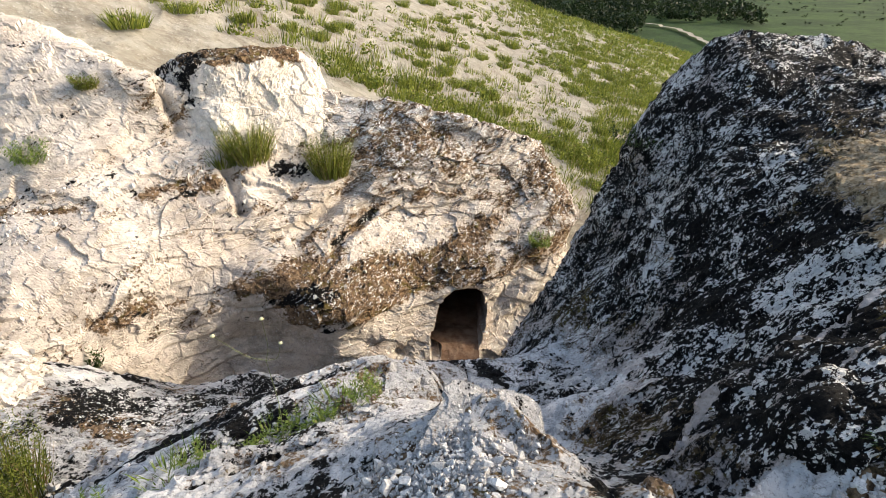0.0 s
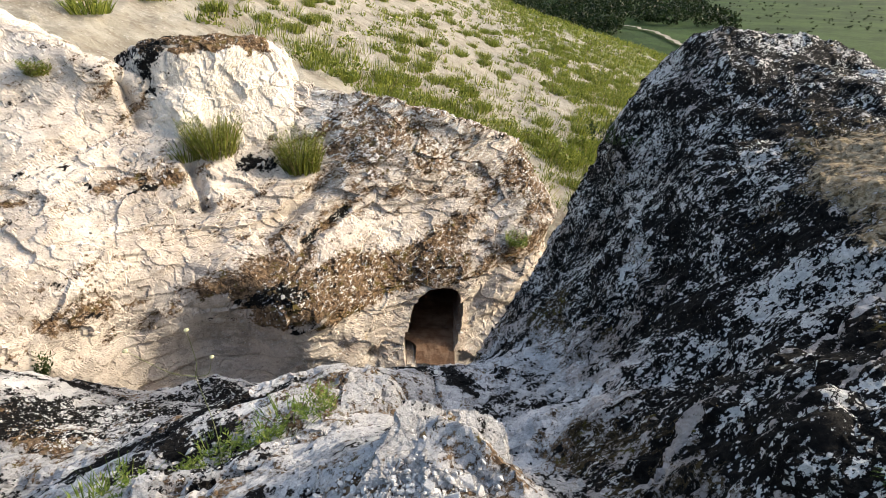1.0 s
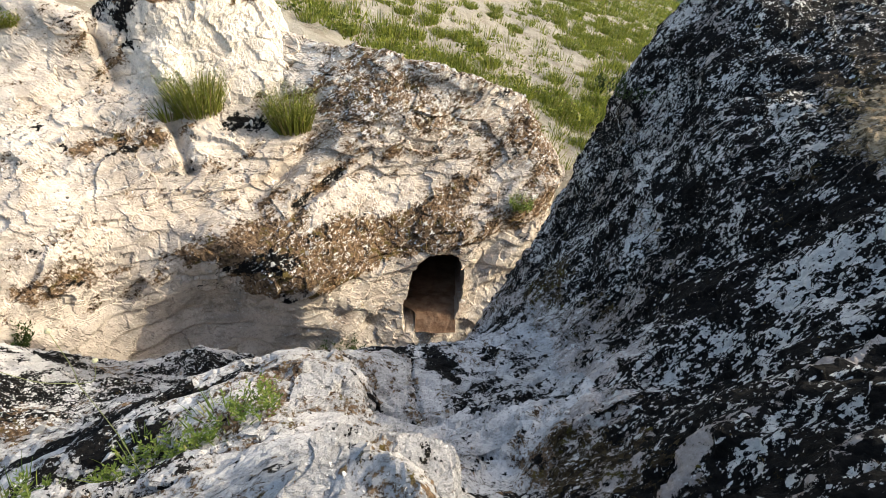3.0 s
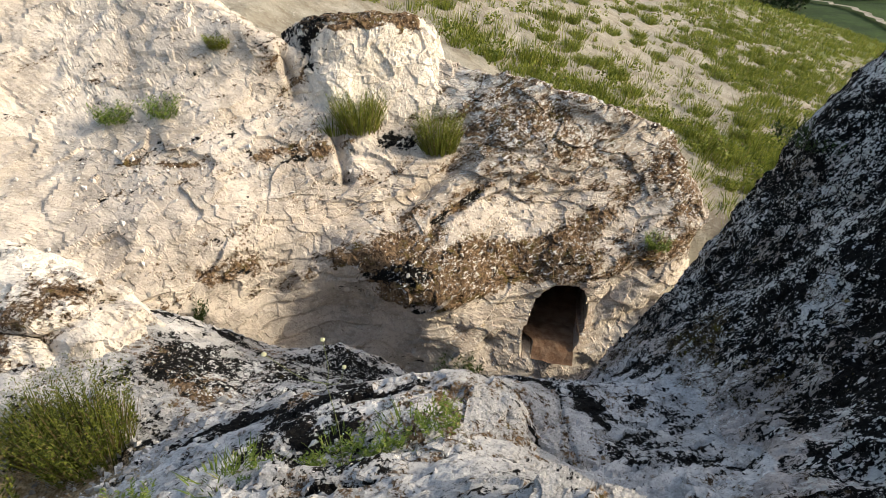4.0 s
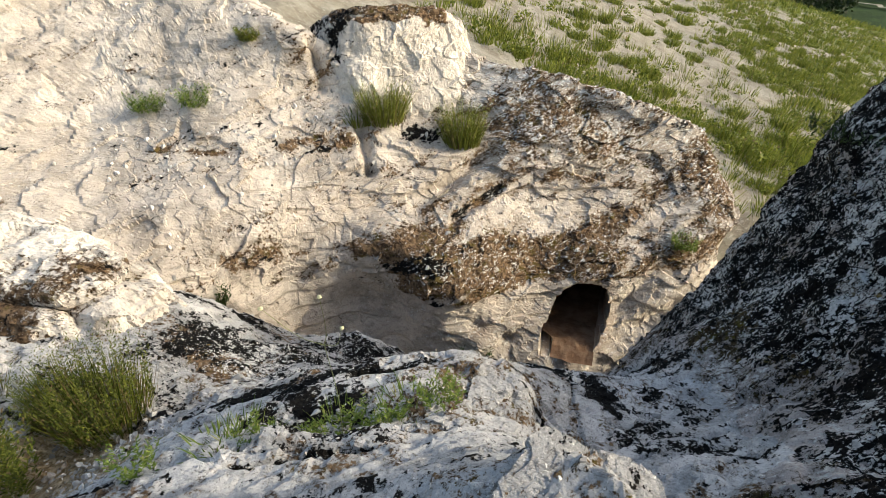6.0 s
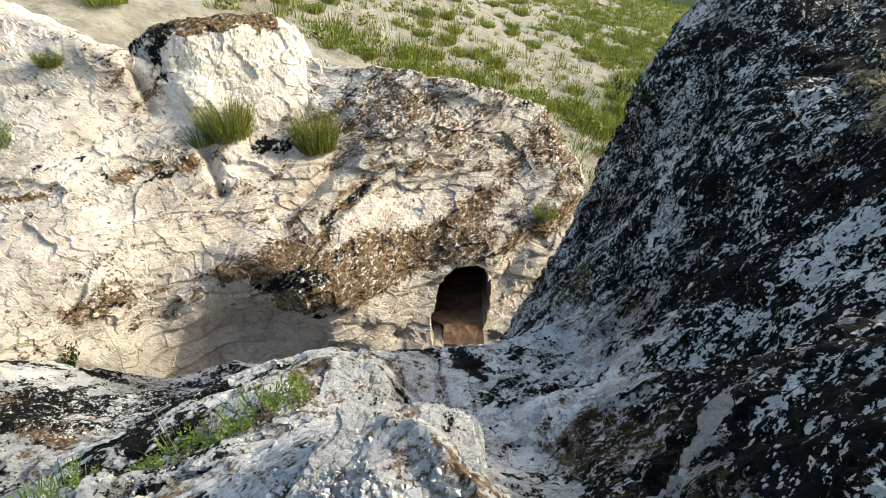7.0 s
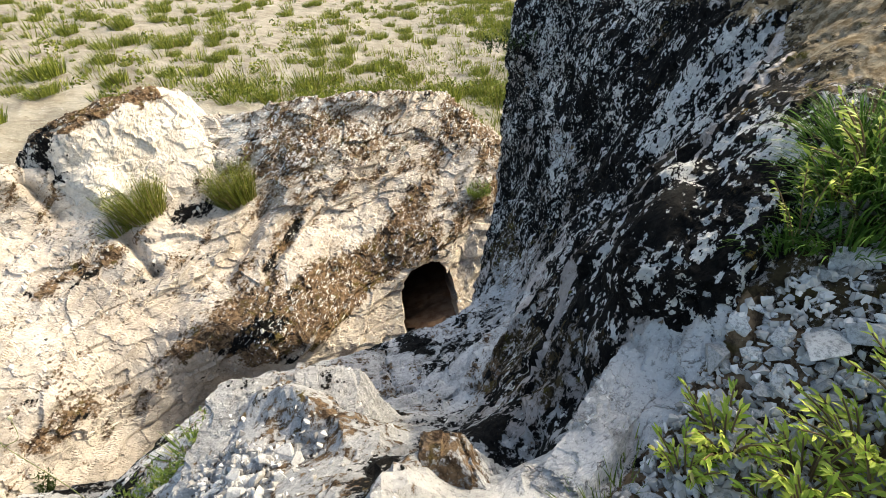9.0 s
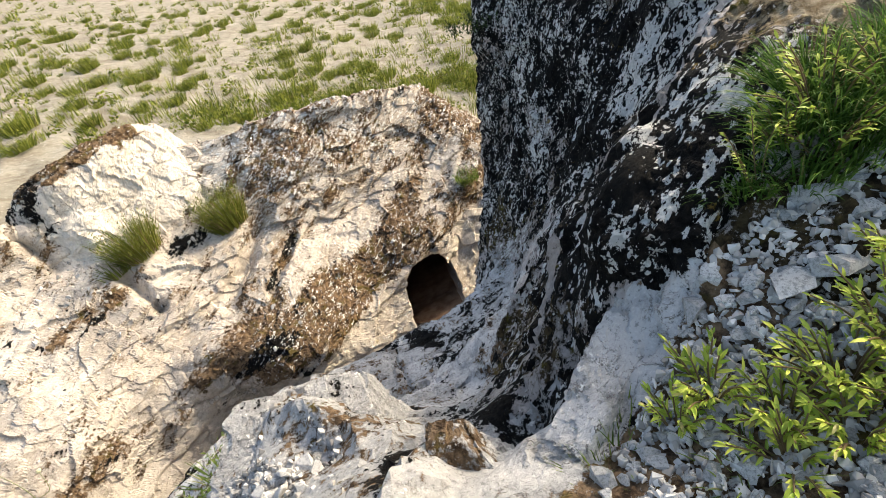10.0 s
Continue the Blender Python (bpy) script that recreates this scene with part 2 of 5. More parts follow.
    dry_colour = m.mix(m.step(m.noise(fine * 2.2, 6, 0.75), 0.38, 0.62), (0.22, 0.155, 0.08), (0.50, 0.41, 0.28))
    colour = m.mix(dry, colour, dry_colour)
    h = m.math("SUBTRACT", h, m.math("MULTIPLY", thin, 0.35))
    h = m.math("ADD", h, m.math("MULTIPLY", m.math("MAXIMUM", moss, crust), m.math("MULTIPLY", m.noise(fine * 5, 5, 0.8), 0.40)))
    return m.done(colour, 0.92, m.bump(h, relief, 0.55 / fine))


CHALK, CHALK_MID = (0.635, 0.568, 0.488), (0.485, 0.426, 0.358)
mat_cliff = rock_material("chalk_cliff", CHALK, CHALK_MID, 7.0, ((1.7, 1.3, 0.72), (0, -27, 0)), 1.9, 0.62, 0.9, 0.6, ((15.0, 0.55),), lines=0.4, felt=0.4)
mat_block = rock_material("chalk_block", (0.75, 0.685, 0.60), (0.62, 0.555, 0.475), 7.0, None, 1.5, 0.66, 0.55, 0.8, felt=0.4)
mat_ledge = rock_material("weathered_chalk", (0.61, 0.59, 0.565), (0.38, 0.372, 0.36), 14.0, None, 1.5, 0.44, 1.0, 0.7, ((30.0, 0.8),), felt=0.6)
mat_fin = rock_material("lichen_chalk", (0.62, 0.56, 0.52), (0.45, 0.405, 0.375), 14.0, ((1.40, 0.82, 0.85), (0, -32, 27)), 1.5, 0.22, 1.0, 0.9,
                        ((22.0, 0.80), (56.0, 1.0)), OLIVE_MOSS)


def ground_material():
    m = Nodes("hillside_soil")
    big, mid, fine = m.noise(0.25, 6, 0.6), m.noise(1.6, 8, 0.68), m.noise(11, 6, 0.72)
    soil = m.mix(m.step(mid, 0.35, 0.65), (0.345, 0.32, 0.265), (0.24, 0.22, 0.175))
    soil = m.mix(m.step(m.noise(1.5, 8, 0.72, m.mapping((1.8, 0.8, 1.0), (0, 0, -18))), 0.47, 0.62, 0, 0.7), soil, (0.19, 0.16, 0.12))
    soil = m.mix(m.step(m.noise(0.55, 7, 0.7), 0.56, 0.66, 0, 0.8), soil, (0.40, 0.37, 0.315))
    soil = m.mix(m.step(fine, 0.55, 0.7), soil, (0.46, 0.44, 0.40))
    soil = m.mix(m.step(fine, 0.42, 0.3), soil, (0.14, 0.115, 0.08))
    grass = m.mix(m.step(mid, 0.38, 0.66), (0.105, 0.13, 0.03), (0.165, 0.18, 0.05))
    grass = m.mix(m.step(fine, 0.45, 0.68), grass, (0.06, 0.085, 0.02))
    grass = m.mix(m.step(big, 0.55, 0.7, 0, 0.6), grass, (0.16, 0.15, 0.05))
    n = m.math("ADD", m.math("MULTIPLY", mid, 0.6), m.math("MULTIPLY", fine, 0.4))
    cover = m.step(m.math("SUBTRACT", n, m.math("SUBTRACT", 0.93, m.math("MULTIPLY", m.attr("green"), 0.6))), -0.04, 0.06)
    colour = m.mix(cover, soil, grass)
    meadow = m.mix(m.step(m.noise(0.03, 8, 0.7), 0.4, 0.62), (0.020, 0.042, 0.009), (0.042, 0.078, 0.016))
    meadow = m.mix(m.step(m.noise(0.35, 6, 0.75), 0.5, 0.66, 0, 0.7), meadow, (0.016, 0.030, 0.008))
    colour = m.mix(m.attr("meadow"), colour, meadow)
    return m.done(colour, 0.95, m.bump(m.math("ADD", fine, m.math("MULTIPLY", cover, 0.6)), 0.7, 0.09))


mat_ground = ground_material()


def plant_material(name, low, high, dry=(0.25, 0.2, 0.08), dry_part=0.1, shine=0.5, by_object=False):
    m = Nodes(name)
    r = m.object_random() if by_object else m.island()
    colour = m.mix(r, low, high)
    colour = m.mix(m.step(m.math("FRACT", m.math("MULTIPLY", r, 7.31)), 1 - dry_part, 1 - dry_part + 0.02), colour, dry)
    colour = m.mix(m.step(m.noise(30, 3), 0.4, 0.7, 0, 0.35), colour, [c * 0.6 for c in low])
    m.bsdf.inputs["Subsurface Weight"].default_value = 0.0
    mat = m.done(colour, shine)
    t = m.t
    thin = t.nodes.new("ShaderNodeBsdfTranslucent")
    t.links.new(colour, thin.inputs["Color"])
    both = t.nodes.new("ShaderNodeMixShader")
    both.inputs[0].default_value = 0.35
    t.links.new(m.bsdf.outputs[0], both.inputs[1])
    t.links.new(thin.outputs[0], both.inputs[2])
    t.links.new(both.outputs[0], t.nodes["Material Output"].inputs["Surface"])
    return mat


mat_tuft = plant_material("tuft_green", (0.10, 0.12, 0.02), (0.27, 0.29, 0.06), (0.26, 0.20, 0.09), 0.12)
mat_shrub = plant_material("broom_shrub", (0.034, 0.052, 0.008), (0.21, 0.225, 0.038), (0.22, 0.16, 0.07), 0.10)
mat_bush = plant_material("hill_bush", (0.055, 0.085, 0.013), (0.31, 0.34, 0.06), (0.22, 0.18, 0.08), 0.08)
mat_weed = plant_material("weed_green", (0.09, 0.14, 0.025), (0.24, 0.30, 0.065), (0.35, 0.33, 0.12), 0.06)
mat_lush = plant_material("lush_grass", (0.035, 0.080, 0.014), (0.17, 0.29, 0.05), (0.3, 0.3, 0.1), 0.04)
mat_leaf = plant_material("yellow_green_leaf", (0.22, 0.33, 0.04), (0.60, 0.64, 0.12), (0.42, 0.38, 0.15), 0.05, 0.4, True)
mat_dark = plant_material("dark_shrub", (0.025, 0.045, 0.012), (0.06, 0.09, 0.02), (0.1, 0.08, 0.03), 0.05)
mat_wood = plant_material("far_foliage", (0.012, 0.022, 0.009), (0.032, 0.05, 0.018), (0.08, 0.08, 0.03), 0.03)
mat_stem = plant_material("dry_stem", (0.16, 0.10, 0.06), (0.24, 0.18, 0.09), (0.3, 0.24, 0.12), 0.2)
mat_stalk = plant_material("pale_stalk", (0.22, 0.26, 0.10), (0.32, 0.34, 0.16), (0.4, 0.36, 0.2), 0.2)
mat_head = plant_material("cream_flower", (0.62, 0.60, 0.36), (0.72, 0.70, 0.48), (0.6, 0.55, 0.35), 0.1)


def stone_material(name, a, b):
    m = Nodes(name)
    r = m.object_random()
    colour = m.mix(r, a, b)
    n = m.noise(45, 6, 0.7)
    colour = m.mix(m.step(m.noise(9, 8, 0.7), 0.45, 0.62, 0, 0.7), colour, [c * 0.6 for c in b])
    colour = m.mix(m.step(n, 0.5, 0.7, 0, 0.6), colour, [c * 0.5 for c in b])
    return m.done(colour, 0.9, m.bump(n, 0.5, 0.006))


mat_stone = stone_material("broken_chalk", (0.62, 0.605, 0.575), (0.30, 0.297, 0.285))
# Whiter copy of the broken chalk, for the rubble heap.
mat_white = stone_material("white_broken_chalk", (0.78, 0.76, 0.72), (0.50, 0.485, 0.46))
mat_grit = Nodes("chalk_grit")
mat_grit = mat_grit.done(mat_grit.mix(mat_grit.island(), (0.68, 0.65, 0.61), (0.24, 0.225, 0.205)), 0.92)

# ---- the near rock: heights along cross sections, fitted to the camera's view ----
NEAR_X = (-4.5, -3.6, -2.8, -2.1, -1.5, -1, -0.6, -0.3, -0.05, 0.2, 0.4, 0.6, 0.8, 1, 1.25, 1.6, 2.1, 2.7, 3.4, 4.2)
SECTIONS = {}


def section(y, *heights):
    """The rock's height at each NEAR_X, at y, fitted to the camera's view."""
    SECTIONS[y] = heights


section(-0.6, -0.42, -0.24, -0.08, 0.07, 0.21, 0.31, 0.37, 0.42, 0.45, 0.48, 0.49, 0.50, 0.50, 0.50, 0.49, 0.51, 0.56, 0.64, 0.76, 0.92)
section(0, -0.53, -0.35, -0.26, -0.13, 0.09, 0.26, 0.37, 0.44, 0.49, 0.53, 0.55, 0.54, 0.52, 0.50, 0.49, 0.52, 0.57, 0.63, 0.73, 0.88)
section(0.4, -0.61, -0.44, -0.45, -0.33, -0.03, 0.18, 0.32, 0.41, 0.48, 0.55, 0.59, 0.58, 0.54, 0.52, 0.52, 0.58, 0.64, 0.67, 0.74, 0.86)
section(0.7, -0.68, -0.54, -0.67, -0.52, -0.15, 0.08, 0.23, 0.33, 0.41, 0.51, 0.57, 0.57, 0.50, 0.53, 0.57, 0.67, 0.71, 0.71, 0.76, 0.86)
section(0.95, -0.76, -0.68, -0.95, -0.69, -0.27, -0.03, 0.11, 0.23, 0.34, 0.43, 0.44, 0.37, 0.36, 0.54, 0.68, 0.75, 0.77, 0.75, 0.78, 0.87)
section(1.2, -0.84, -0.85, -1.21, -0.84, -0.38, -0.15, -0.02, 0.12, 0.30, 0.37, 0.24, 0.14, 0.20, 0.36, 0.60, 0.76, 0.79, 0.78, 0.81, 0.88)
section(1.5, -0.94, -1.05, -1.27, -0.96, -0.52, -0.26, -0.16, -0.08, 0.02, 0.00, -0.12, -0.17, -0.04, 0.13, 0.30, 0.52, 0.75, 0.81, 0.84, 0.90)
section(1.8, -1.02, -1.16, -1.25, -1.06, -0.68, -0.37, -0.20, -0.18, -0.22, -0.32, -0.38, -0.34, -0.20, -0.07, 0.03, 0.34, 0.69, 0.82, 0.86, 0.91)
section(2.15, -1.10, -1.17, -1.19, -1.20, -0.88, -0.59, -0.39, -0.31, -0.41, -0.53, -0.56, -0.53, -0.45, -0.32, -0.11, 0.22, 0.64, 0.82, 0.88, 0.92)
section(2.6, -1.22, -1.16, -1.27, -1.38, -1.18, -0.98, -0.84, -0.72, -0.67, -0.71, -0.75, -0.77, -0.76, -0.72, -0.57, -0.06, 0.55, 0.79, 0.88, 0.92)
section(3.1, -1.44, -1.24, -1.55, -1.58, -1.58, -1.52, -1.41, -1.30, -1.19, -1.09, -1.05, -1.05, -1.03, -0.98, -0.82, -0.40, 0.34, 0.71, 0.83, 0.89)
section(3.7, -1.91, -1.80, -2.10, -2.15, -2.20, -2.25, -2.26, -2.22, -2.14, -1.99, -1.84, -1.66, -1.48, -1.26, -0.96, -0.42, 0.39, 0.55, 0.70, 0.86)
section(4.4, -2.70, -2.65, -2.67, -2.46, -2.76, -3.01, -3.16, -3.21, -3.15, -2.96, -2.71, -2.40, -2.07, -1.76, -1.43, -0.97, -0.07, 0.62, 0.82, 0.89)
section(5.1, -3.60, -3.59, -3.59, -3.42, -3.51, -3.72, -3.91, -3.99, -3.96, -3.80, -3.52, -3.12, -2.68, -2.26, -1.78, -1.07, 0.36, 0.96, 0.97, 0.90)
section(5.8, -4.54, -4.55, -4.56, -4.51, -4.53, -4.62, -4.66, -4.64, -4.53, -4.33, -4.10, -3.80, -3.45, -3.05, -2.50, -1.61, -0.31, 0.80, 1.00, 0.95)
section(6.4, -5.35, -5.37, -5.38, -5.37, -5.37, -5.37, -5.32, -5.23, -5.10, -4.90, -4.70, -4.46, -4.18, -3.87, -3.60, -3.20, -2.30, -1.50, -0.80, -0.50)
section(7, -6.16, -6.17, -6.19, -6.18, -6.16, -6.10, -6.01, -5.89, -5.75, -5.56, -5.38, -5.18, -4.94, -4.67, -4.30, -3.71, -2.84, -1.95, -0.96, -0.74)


def plateau(x):
    return 0.25 + 0.10 * np.clip(x, -6, 8)


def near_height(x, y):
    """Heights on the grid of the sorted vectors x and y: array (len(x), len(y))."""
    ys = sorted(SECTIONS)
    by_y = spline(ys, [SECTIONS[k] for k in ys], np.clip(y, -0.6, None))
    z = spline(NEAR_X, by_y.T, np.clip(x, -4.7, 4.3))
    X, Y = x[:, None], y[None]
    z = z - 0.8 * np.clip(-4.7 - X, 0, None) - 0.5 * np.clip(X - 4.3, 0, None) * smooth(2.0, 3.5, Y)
    # Unseen back of the outcrop, lowered so the sun reaches the cave's surroundings.
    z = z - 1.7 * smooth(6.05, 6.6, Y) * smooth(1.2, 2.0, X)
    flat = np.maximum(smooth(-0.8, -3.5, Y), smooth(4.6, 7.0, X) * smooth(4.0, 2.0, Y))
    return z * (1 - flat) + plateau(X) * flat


def blobs(P, *spots):
    """Sum of soft round spots (x, y, z, radius, strength)."""
    total = 0
    for x, y, z, r, s in spots:
        total = total + s * np.exp(-((P - np.array((x, y, z))) ** 2).sum(-1) / (r * r))
    return total


def streaks(P, *lines):
    """Soft spots drawn out along lines (a, b, radius, strength)."""
    total = 0
    for a, b, r, s in lines:
        a, b = np.array(a, float), np.array(b, float)
        t = np.clip(((P - a) @ (b - a)) / ((b - a) @ (b - a)), 0, 1)
        d2 = ((P - a - t[..., None] * (b - a)) ** 2).sum(-1)
        total = total + s * np.exp(-d2 / (r * r))
    return total


def crests(P, *lines):
    """Sharp ridges with straight flanks along lines (a, b, half width, height)."""
    total = 0
    for a, b, r, s in lines:
        a, b = np.array(a, float), np.array(b, float)
        t = np.clip(((P - a) @ (b - a)) / ((b - a) @ (b - a)), 0, 1)
        d = np.sqrt(((P - a - t[..., None] * (b - a)) ** 2).sum(-1)) * (1 + 0.5 * vnoise(P, 7.0, 21))
        total = total + s * np.clip(1 - d / r, 0, 1)
    return total


def edge_distance(P, points):
    """Signed distance in plan from a line of points (positive on its right hand) and a fade at its two ends."""
    best, signed, fade = np.full(P.shape[:-1], 99.0), np.zeros(P.shape[:-1]), np.ones(P.shape[:-1])
    for k, (a, b) in enumerate(zip(points[:-1], points[1:])):
        a, b = np.array(a), np.array(b)
        way = b - a
        t = ((P[..., :2] - a) @ way) / (way @ way)
        off = P[..., :2] - a - np.clip(t, 0, 1)[..., None] * way
        d = np.hypot(off[..., 0], off[..., 1])
        cross = way[0] * off[..., 1] - way[1] * off[..., 0]
        near = d < best
        over = np.ones_like(d)
        if k == 0:
            over = smooth(-0.5, 0.3, t)
        if k == len(points) - 2:
            over = over * smooth(1.4, 0.8, t)
        best, signed, fade = np.where(near, d, best), np.where(near, d * np.sign(cross), signed), np.where(near, over, fade)
    return signed, fade


def steps(P, *lines):
    """Broken edges along lines (points in plan, height, reach): the side towards -y stands proud and runs out over reach."""
    total = 0
    for *points, height, reach in lines:
        d, fade = edge_distance(P, points)
        d = -d if points[-1][0] > points[0][0] else d
        d = d + 0.004 * vnoise(P * (1, 1, 0), 5.0, 23) + 0.004 * vnoise(P * (1, 1, 0), 25.0, 24)
        total = total + height * fade * smooth(-0.010, 0.012, d) * np.exp(-np.clip(d, 0, None) / reach)
    return total


def dense_axis(low, high, near, fine, grow):
    """Coordinates from low to high whose step is fine round near and grows with the distance from it."""
    out = [near]
    while out[-1] < high:
        out.append(out[-1] + fine + grow * max(0, out[-1] - near - 1.2))
    back = [near]
    while back[-1] > low:
        back.append(back[-1] - fine - grow * max(0, near - 1.2 - back[-1]))
    return np.array(back[:0:-1] + out)


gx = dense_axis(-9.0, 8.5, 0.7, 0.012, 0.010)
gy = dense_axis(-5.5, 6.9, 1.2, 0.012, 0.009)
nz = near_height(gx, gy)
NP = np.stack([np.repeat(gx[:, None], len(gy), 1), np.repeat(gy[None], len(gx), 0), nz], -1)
flat_p = NP * (1, 1, 0)
NP[..., 2] += streaks(flat_p, ((0.40, 1.10, 0), (0.16, 1.26, 0), 0.07, 0.03), ((-0.24, 2.10, 0), (-0.05, 2.12, 0), 0.08, 0.03))
NP[..., 2] -= blobs(flat_p, (0.68, 0.88, 0, 0.08, 0.07), (-0.76, 1.37, 0, 0.035, 0.05), (0.08, 1.98, 0, 0.07, 0.05), (0.86, 1.02, 0, 0.08, 0.03))
NP[..., 2] += crests(flat_p, ((0.585, 0.835, 0), (0.50, 0.60, 0), 0.075, 0.07), ((0.72, 0.75, 0), (0.96, 0.83, 0), 0.05, 0.03), ((0.30, 1.19, 0), (0.10, 1.27, 0), 0.10, 0.05),
                     ((0.30, 1.19, 0), (0.42, 1.02, 0), 0.09, 0.05), ((-0.26, 2.12, 0), (-0.06, 2.13, 0), 0.10, 0.05), ((-0.06, 2.13, 0), (0.02, 1.95, 0), 0.07, 0.04), ((1.06, 0.92, 0), (1.14, 1.06, 0), 0.10, 0.06),
                     ((-1.7, 1.75, 0), (-0.4, 2.2, 0), 0.10, 0.05), ((-1.5, 1.2, 0), (-0.5, 1.5, 0), 0.09, 0.04), ((-2.2, 2.25, 0), (-0.7, 2.5, 0), 0.12, 0.07))
FIN_EDGES = (((2.3, 1.98), (1.73, 1.63), (1.276, 1.374), (0.95, 1.225), (0.80, 1.12), 0.05, 0.22), ((1.75, 1.40), (1.315, 1.17), (1.124, 1.084), (1.0, 1.0), 0.03, 0.16))
JOINTS = (((-0.05, 2.10), (0.28, 2.0), (0.55, 2.12), (0.8, 2.4)), ((0.28, 2.02), (0.21, 2.4), (0.12, 2.75)), ((-0.05, 1.68), (0.3, 1.62), (0.6, 1.75)), ((-1.7, 1.6), (-1.1, 1.78), (-0.5, 2.15)),
          ((-1.6, 1.02), (-1.0, 1.22), (-0.5, 1.42)), ((0.35, 2.6), (0.6, 2.75), (0.85, 3.1)))
NP[..., 2] += steps(NP, *FIN_EDGES, ((-2.36, 1.95), (-1.6, 2.12), (-0.95, 2.32), (-0.3, 2.55), 0.07, 0.3), ((-1.55, 1.45), (-1.0, 1.72), (-0.35, 2.12), 0.05, 0.22),
                    ((-1.5, 1.05), (-0.9, 1.30), (-0.45, 1.5), 0.05, 0.2), ((0.10, 1.72), (0.42, 1.80), (0.75, 2.05), 0.03, 0.2))
# rim paints a pale edge highlight, cleft a dark mossy band behind it
rim, cleft, joint = (np.zeros(NP.shape[:2]) for _ in range(3))
for *points, _, _ in FIN_EDGES:
    d, fade = edge_distance(NP, points)
    d = d + 0.004 * vnoise(NP * (1, 1, 0), 5.0, 23) + 0.004 * vnoise(NP * (1, 1, 0), 25.0, 24)
    rim = np.maximum(rim, fade * np.exp(-((d - 0.010) / 0.0065) ** 2))
    cleft = np.maximum(cleft, fade * smooth(-0.16, -0.02, d) * smooth(0.0, -0.02, d))
for points in JOINTS:
    d, fade = edge_distance(NP, points)
    joint = np.maximum(joint, fade * np.exp(-((d + 0.05 * vnoise(NP * (1, 1, 0), 4.0, 26)) / 0.014) ** 2))
NP[..., 2] += 0.012 * rim - 0.030 * joint
far = smooth(0.8, 4.0, NP[..., 1])
split_x = spline((-0.6, 0.7, 0.86, 0.94, 1.06, 1.4, 1.75, 2.5, 3.6, 5.0, 7.0), [1.15, 1.12, 1.0, 0.72, 0.68, 0.64, 0.82, 1.0, 1.05, 0.80, 0.7], np.clip(gy, -0.6, 7.0))
on_fin = smooth(-0.10, 0.14, NP[..., 0] - split_x[None] + 0.10 * fbm(NP, 2.2, 3, 0.5, 2))
on_fin = on_fin * smooth(-0.9, -0.1, NP[..., 1] + 0.35 * fbm(NP, 1.2, 3, 0.5, 9))
foot_band = smooth(0.55, 0.0, NP[..., 0] - split_x[None])
N = normals(NP)
N = N * np.sign(N[..., 2:3])
size = 0.6 + 0.9 * far
rough = 0.026 * fbm(NP, 2.4, 3, 0.5, 3) * size + 0.030 * chips(NP * (1, 1, 1.3), 5.0, 4) * size + 0.011 * chips(NP, 14.0, 5) + 0.003 * fbm(NP, 26, 4, 0.6, 8)
layers = 0.055 * strata(NP, (0.30, -0.42, 0.85), 0.16, 6) + 0.022 * strata(NP, (0.42, -0.30, 0.85), 0.06, 7)
rough += (1 - on_fin) * layers * smooth(0.9, 1.5, NP[..., 1] - 0.35 * NP[..., 0])
slope_q = NP @ np.array(((0.66, 0.10, 0.74), (0.05, 1.0, -0.1), (-0.74, 0.0, 0.66))).T
rough += on_fin * (1 - 0.65 * smooth(0.60, 0.74, NP[..., 2])) * (0.026 * ridged(slope_q * (0.4, 1.5, 0.6), 2.4, 3, 0.55, 12) + 0.042 * size * chips(slope_q * (0.5, 1.2, 1.0), 4.0, 13) + 0.020 * chips(slope_q * (0.55, 1.1, 1.0), 11.0, 14))
NP = NP + N * rough[..., None]
dark_block = np.clip(blobs(NP, (1.08, 0.98, 0.55, 0.15, 1.2), (1.20, 0.91, 0.64, 0.12, 1.3), (1.10, 0.89, 0.60, 0.10, 1.3), (1.30, 0.97, 0.68, 0.10, 0.9)), 0, 1)
high = smooth(0.55, 0.70, NP[..., 2]) * smooth(4.3, 3.2, NP[..., 1]) * smooth(1.25, 1.55, NP[..., 0] - 0.35 * (NP[..., 1] - 1.0)) * (1 - dark_block)
low_fin = smooth(0.35, -0.15, NP[..., 2])
patchy = fbm(NP, 1.3, 4, 0.55, 40)
# Cover grows slightly towards -x; streaks also darken the ledge's crevices.
near_crust = 0.40 + 0.42 * patchy + 0.04 * smooth(-0.2, -0.8, NP[..., 0])
near_crust += streaks(NP, ((-2.55, 3.05, -1.5), (-1.3, 3.9, -2.35), 0.55, 0.22), ((-2.3, 2.7, -1.4), (-1.3, 2.8, -1.3), 0.22, 0.12), ((-1.5, 2.45, -1.0), (-0.7, 2.4, -0.75), 0.10, 0.35),
                      ((0.32, 2.8, -0.85), (0.40, 2.5, -0.7), 0.08, 0.4), ((-1.3, 1.25, -0.3), (-0.9, 1.35, -0.2), 0.08, 0.35), ((-1.9, 1.9, -1.0), (-1.2, 2.1, -0.75), 0.10, 0.35),
                      ((0.02, 2.02, -0.4), (0.10, 1.95, -0.4), 0.09, 0.4), ((0.25, 1.25, 0.3), (0.40, 1.15, 0.25), 0.08, 0.2), ((0.52, 0.78, 0.5), (0.56, 0.86, 0.5), 0.05, 0.35))
near_crust += blobs(NP, (0.75, 2.0, -0.4, 0.4, 0.15), (0.72, 1.02, 0.3, 0.22, 0.3), (0.10, 1.25, 0.38, 0.06, 0.3))
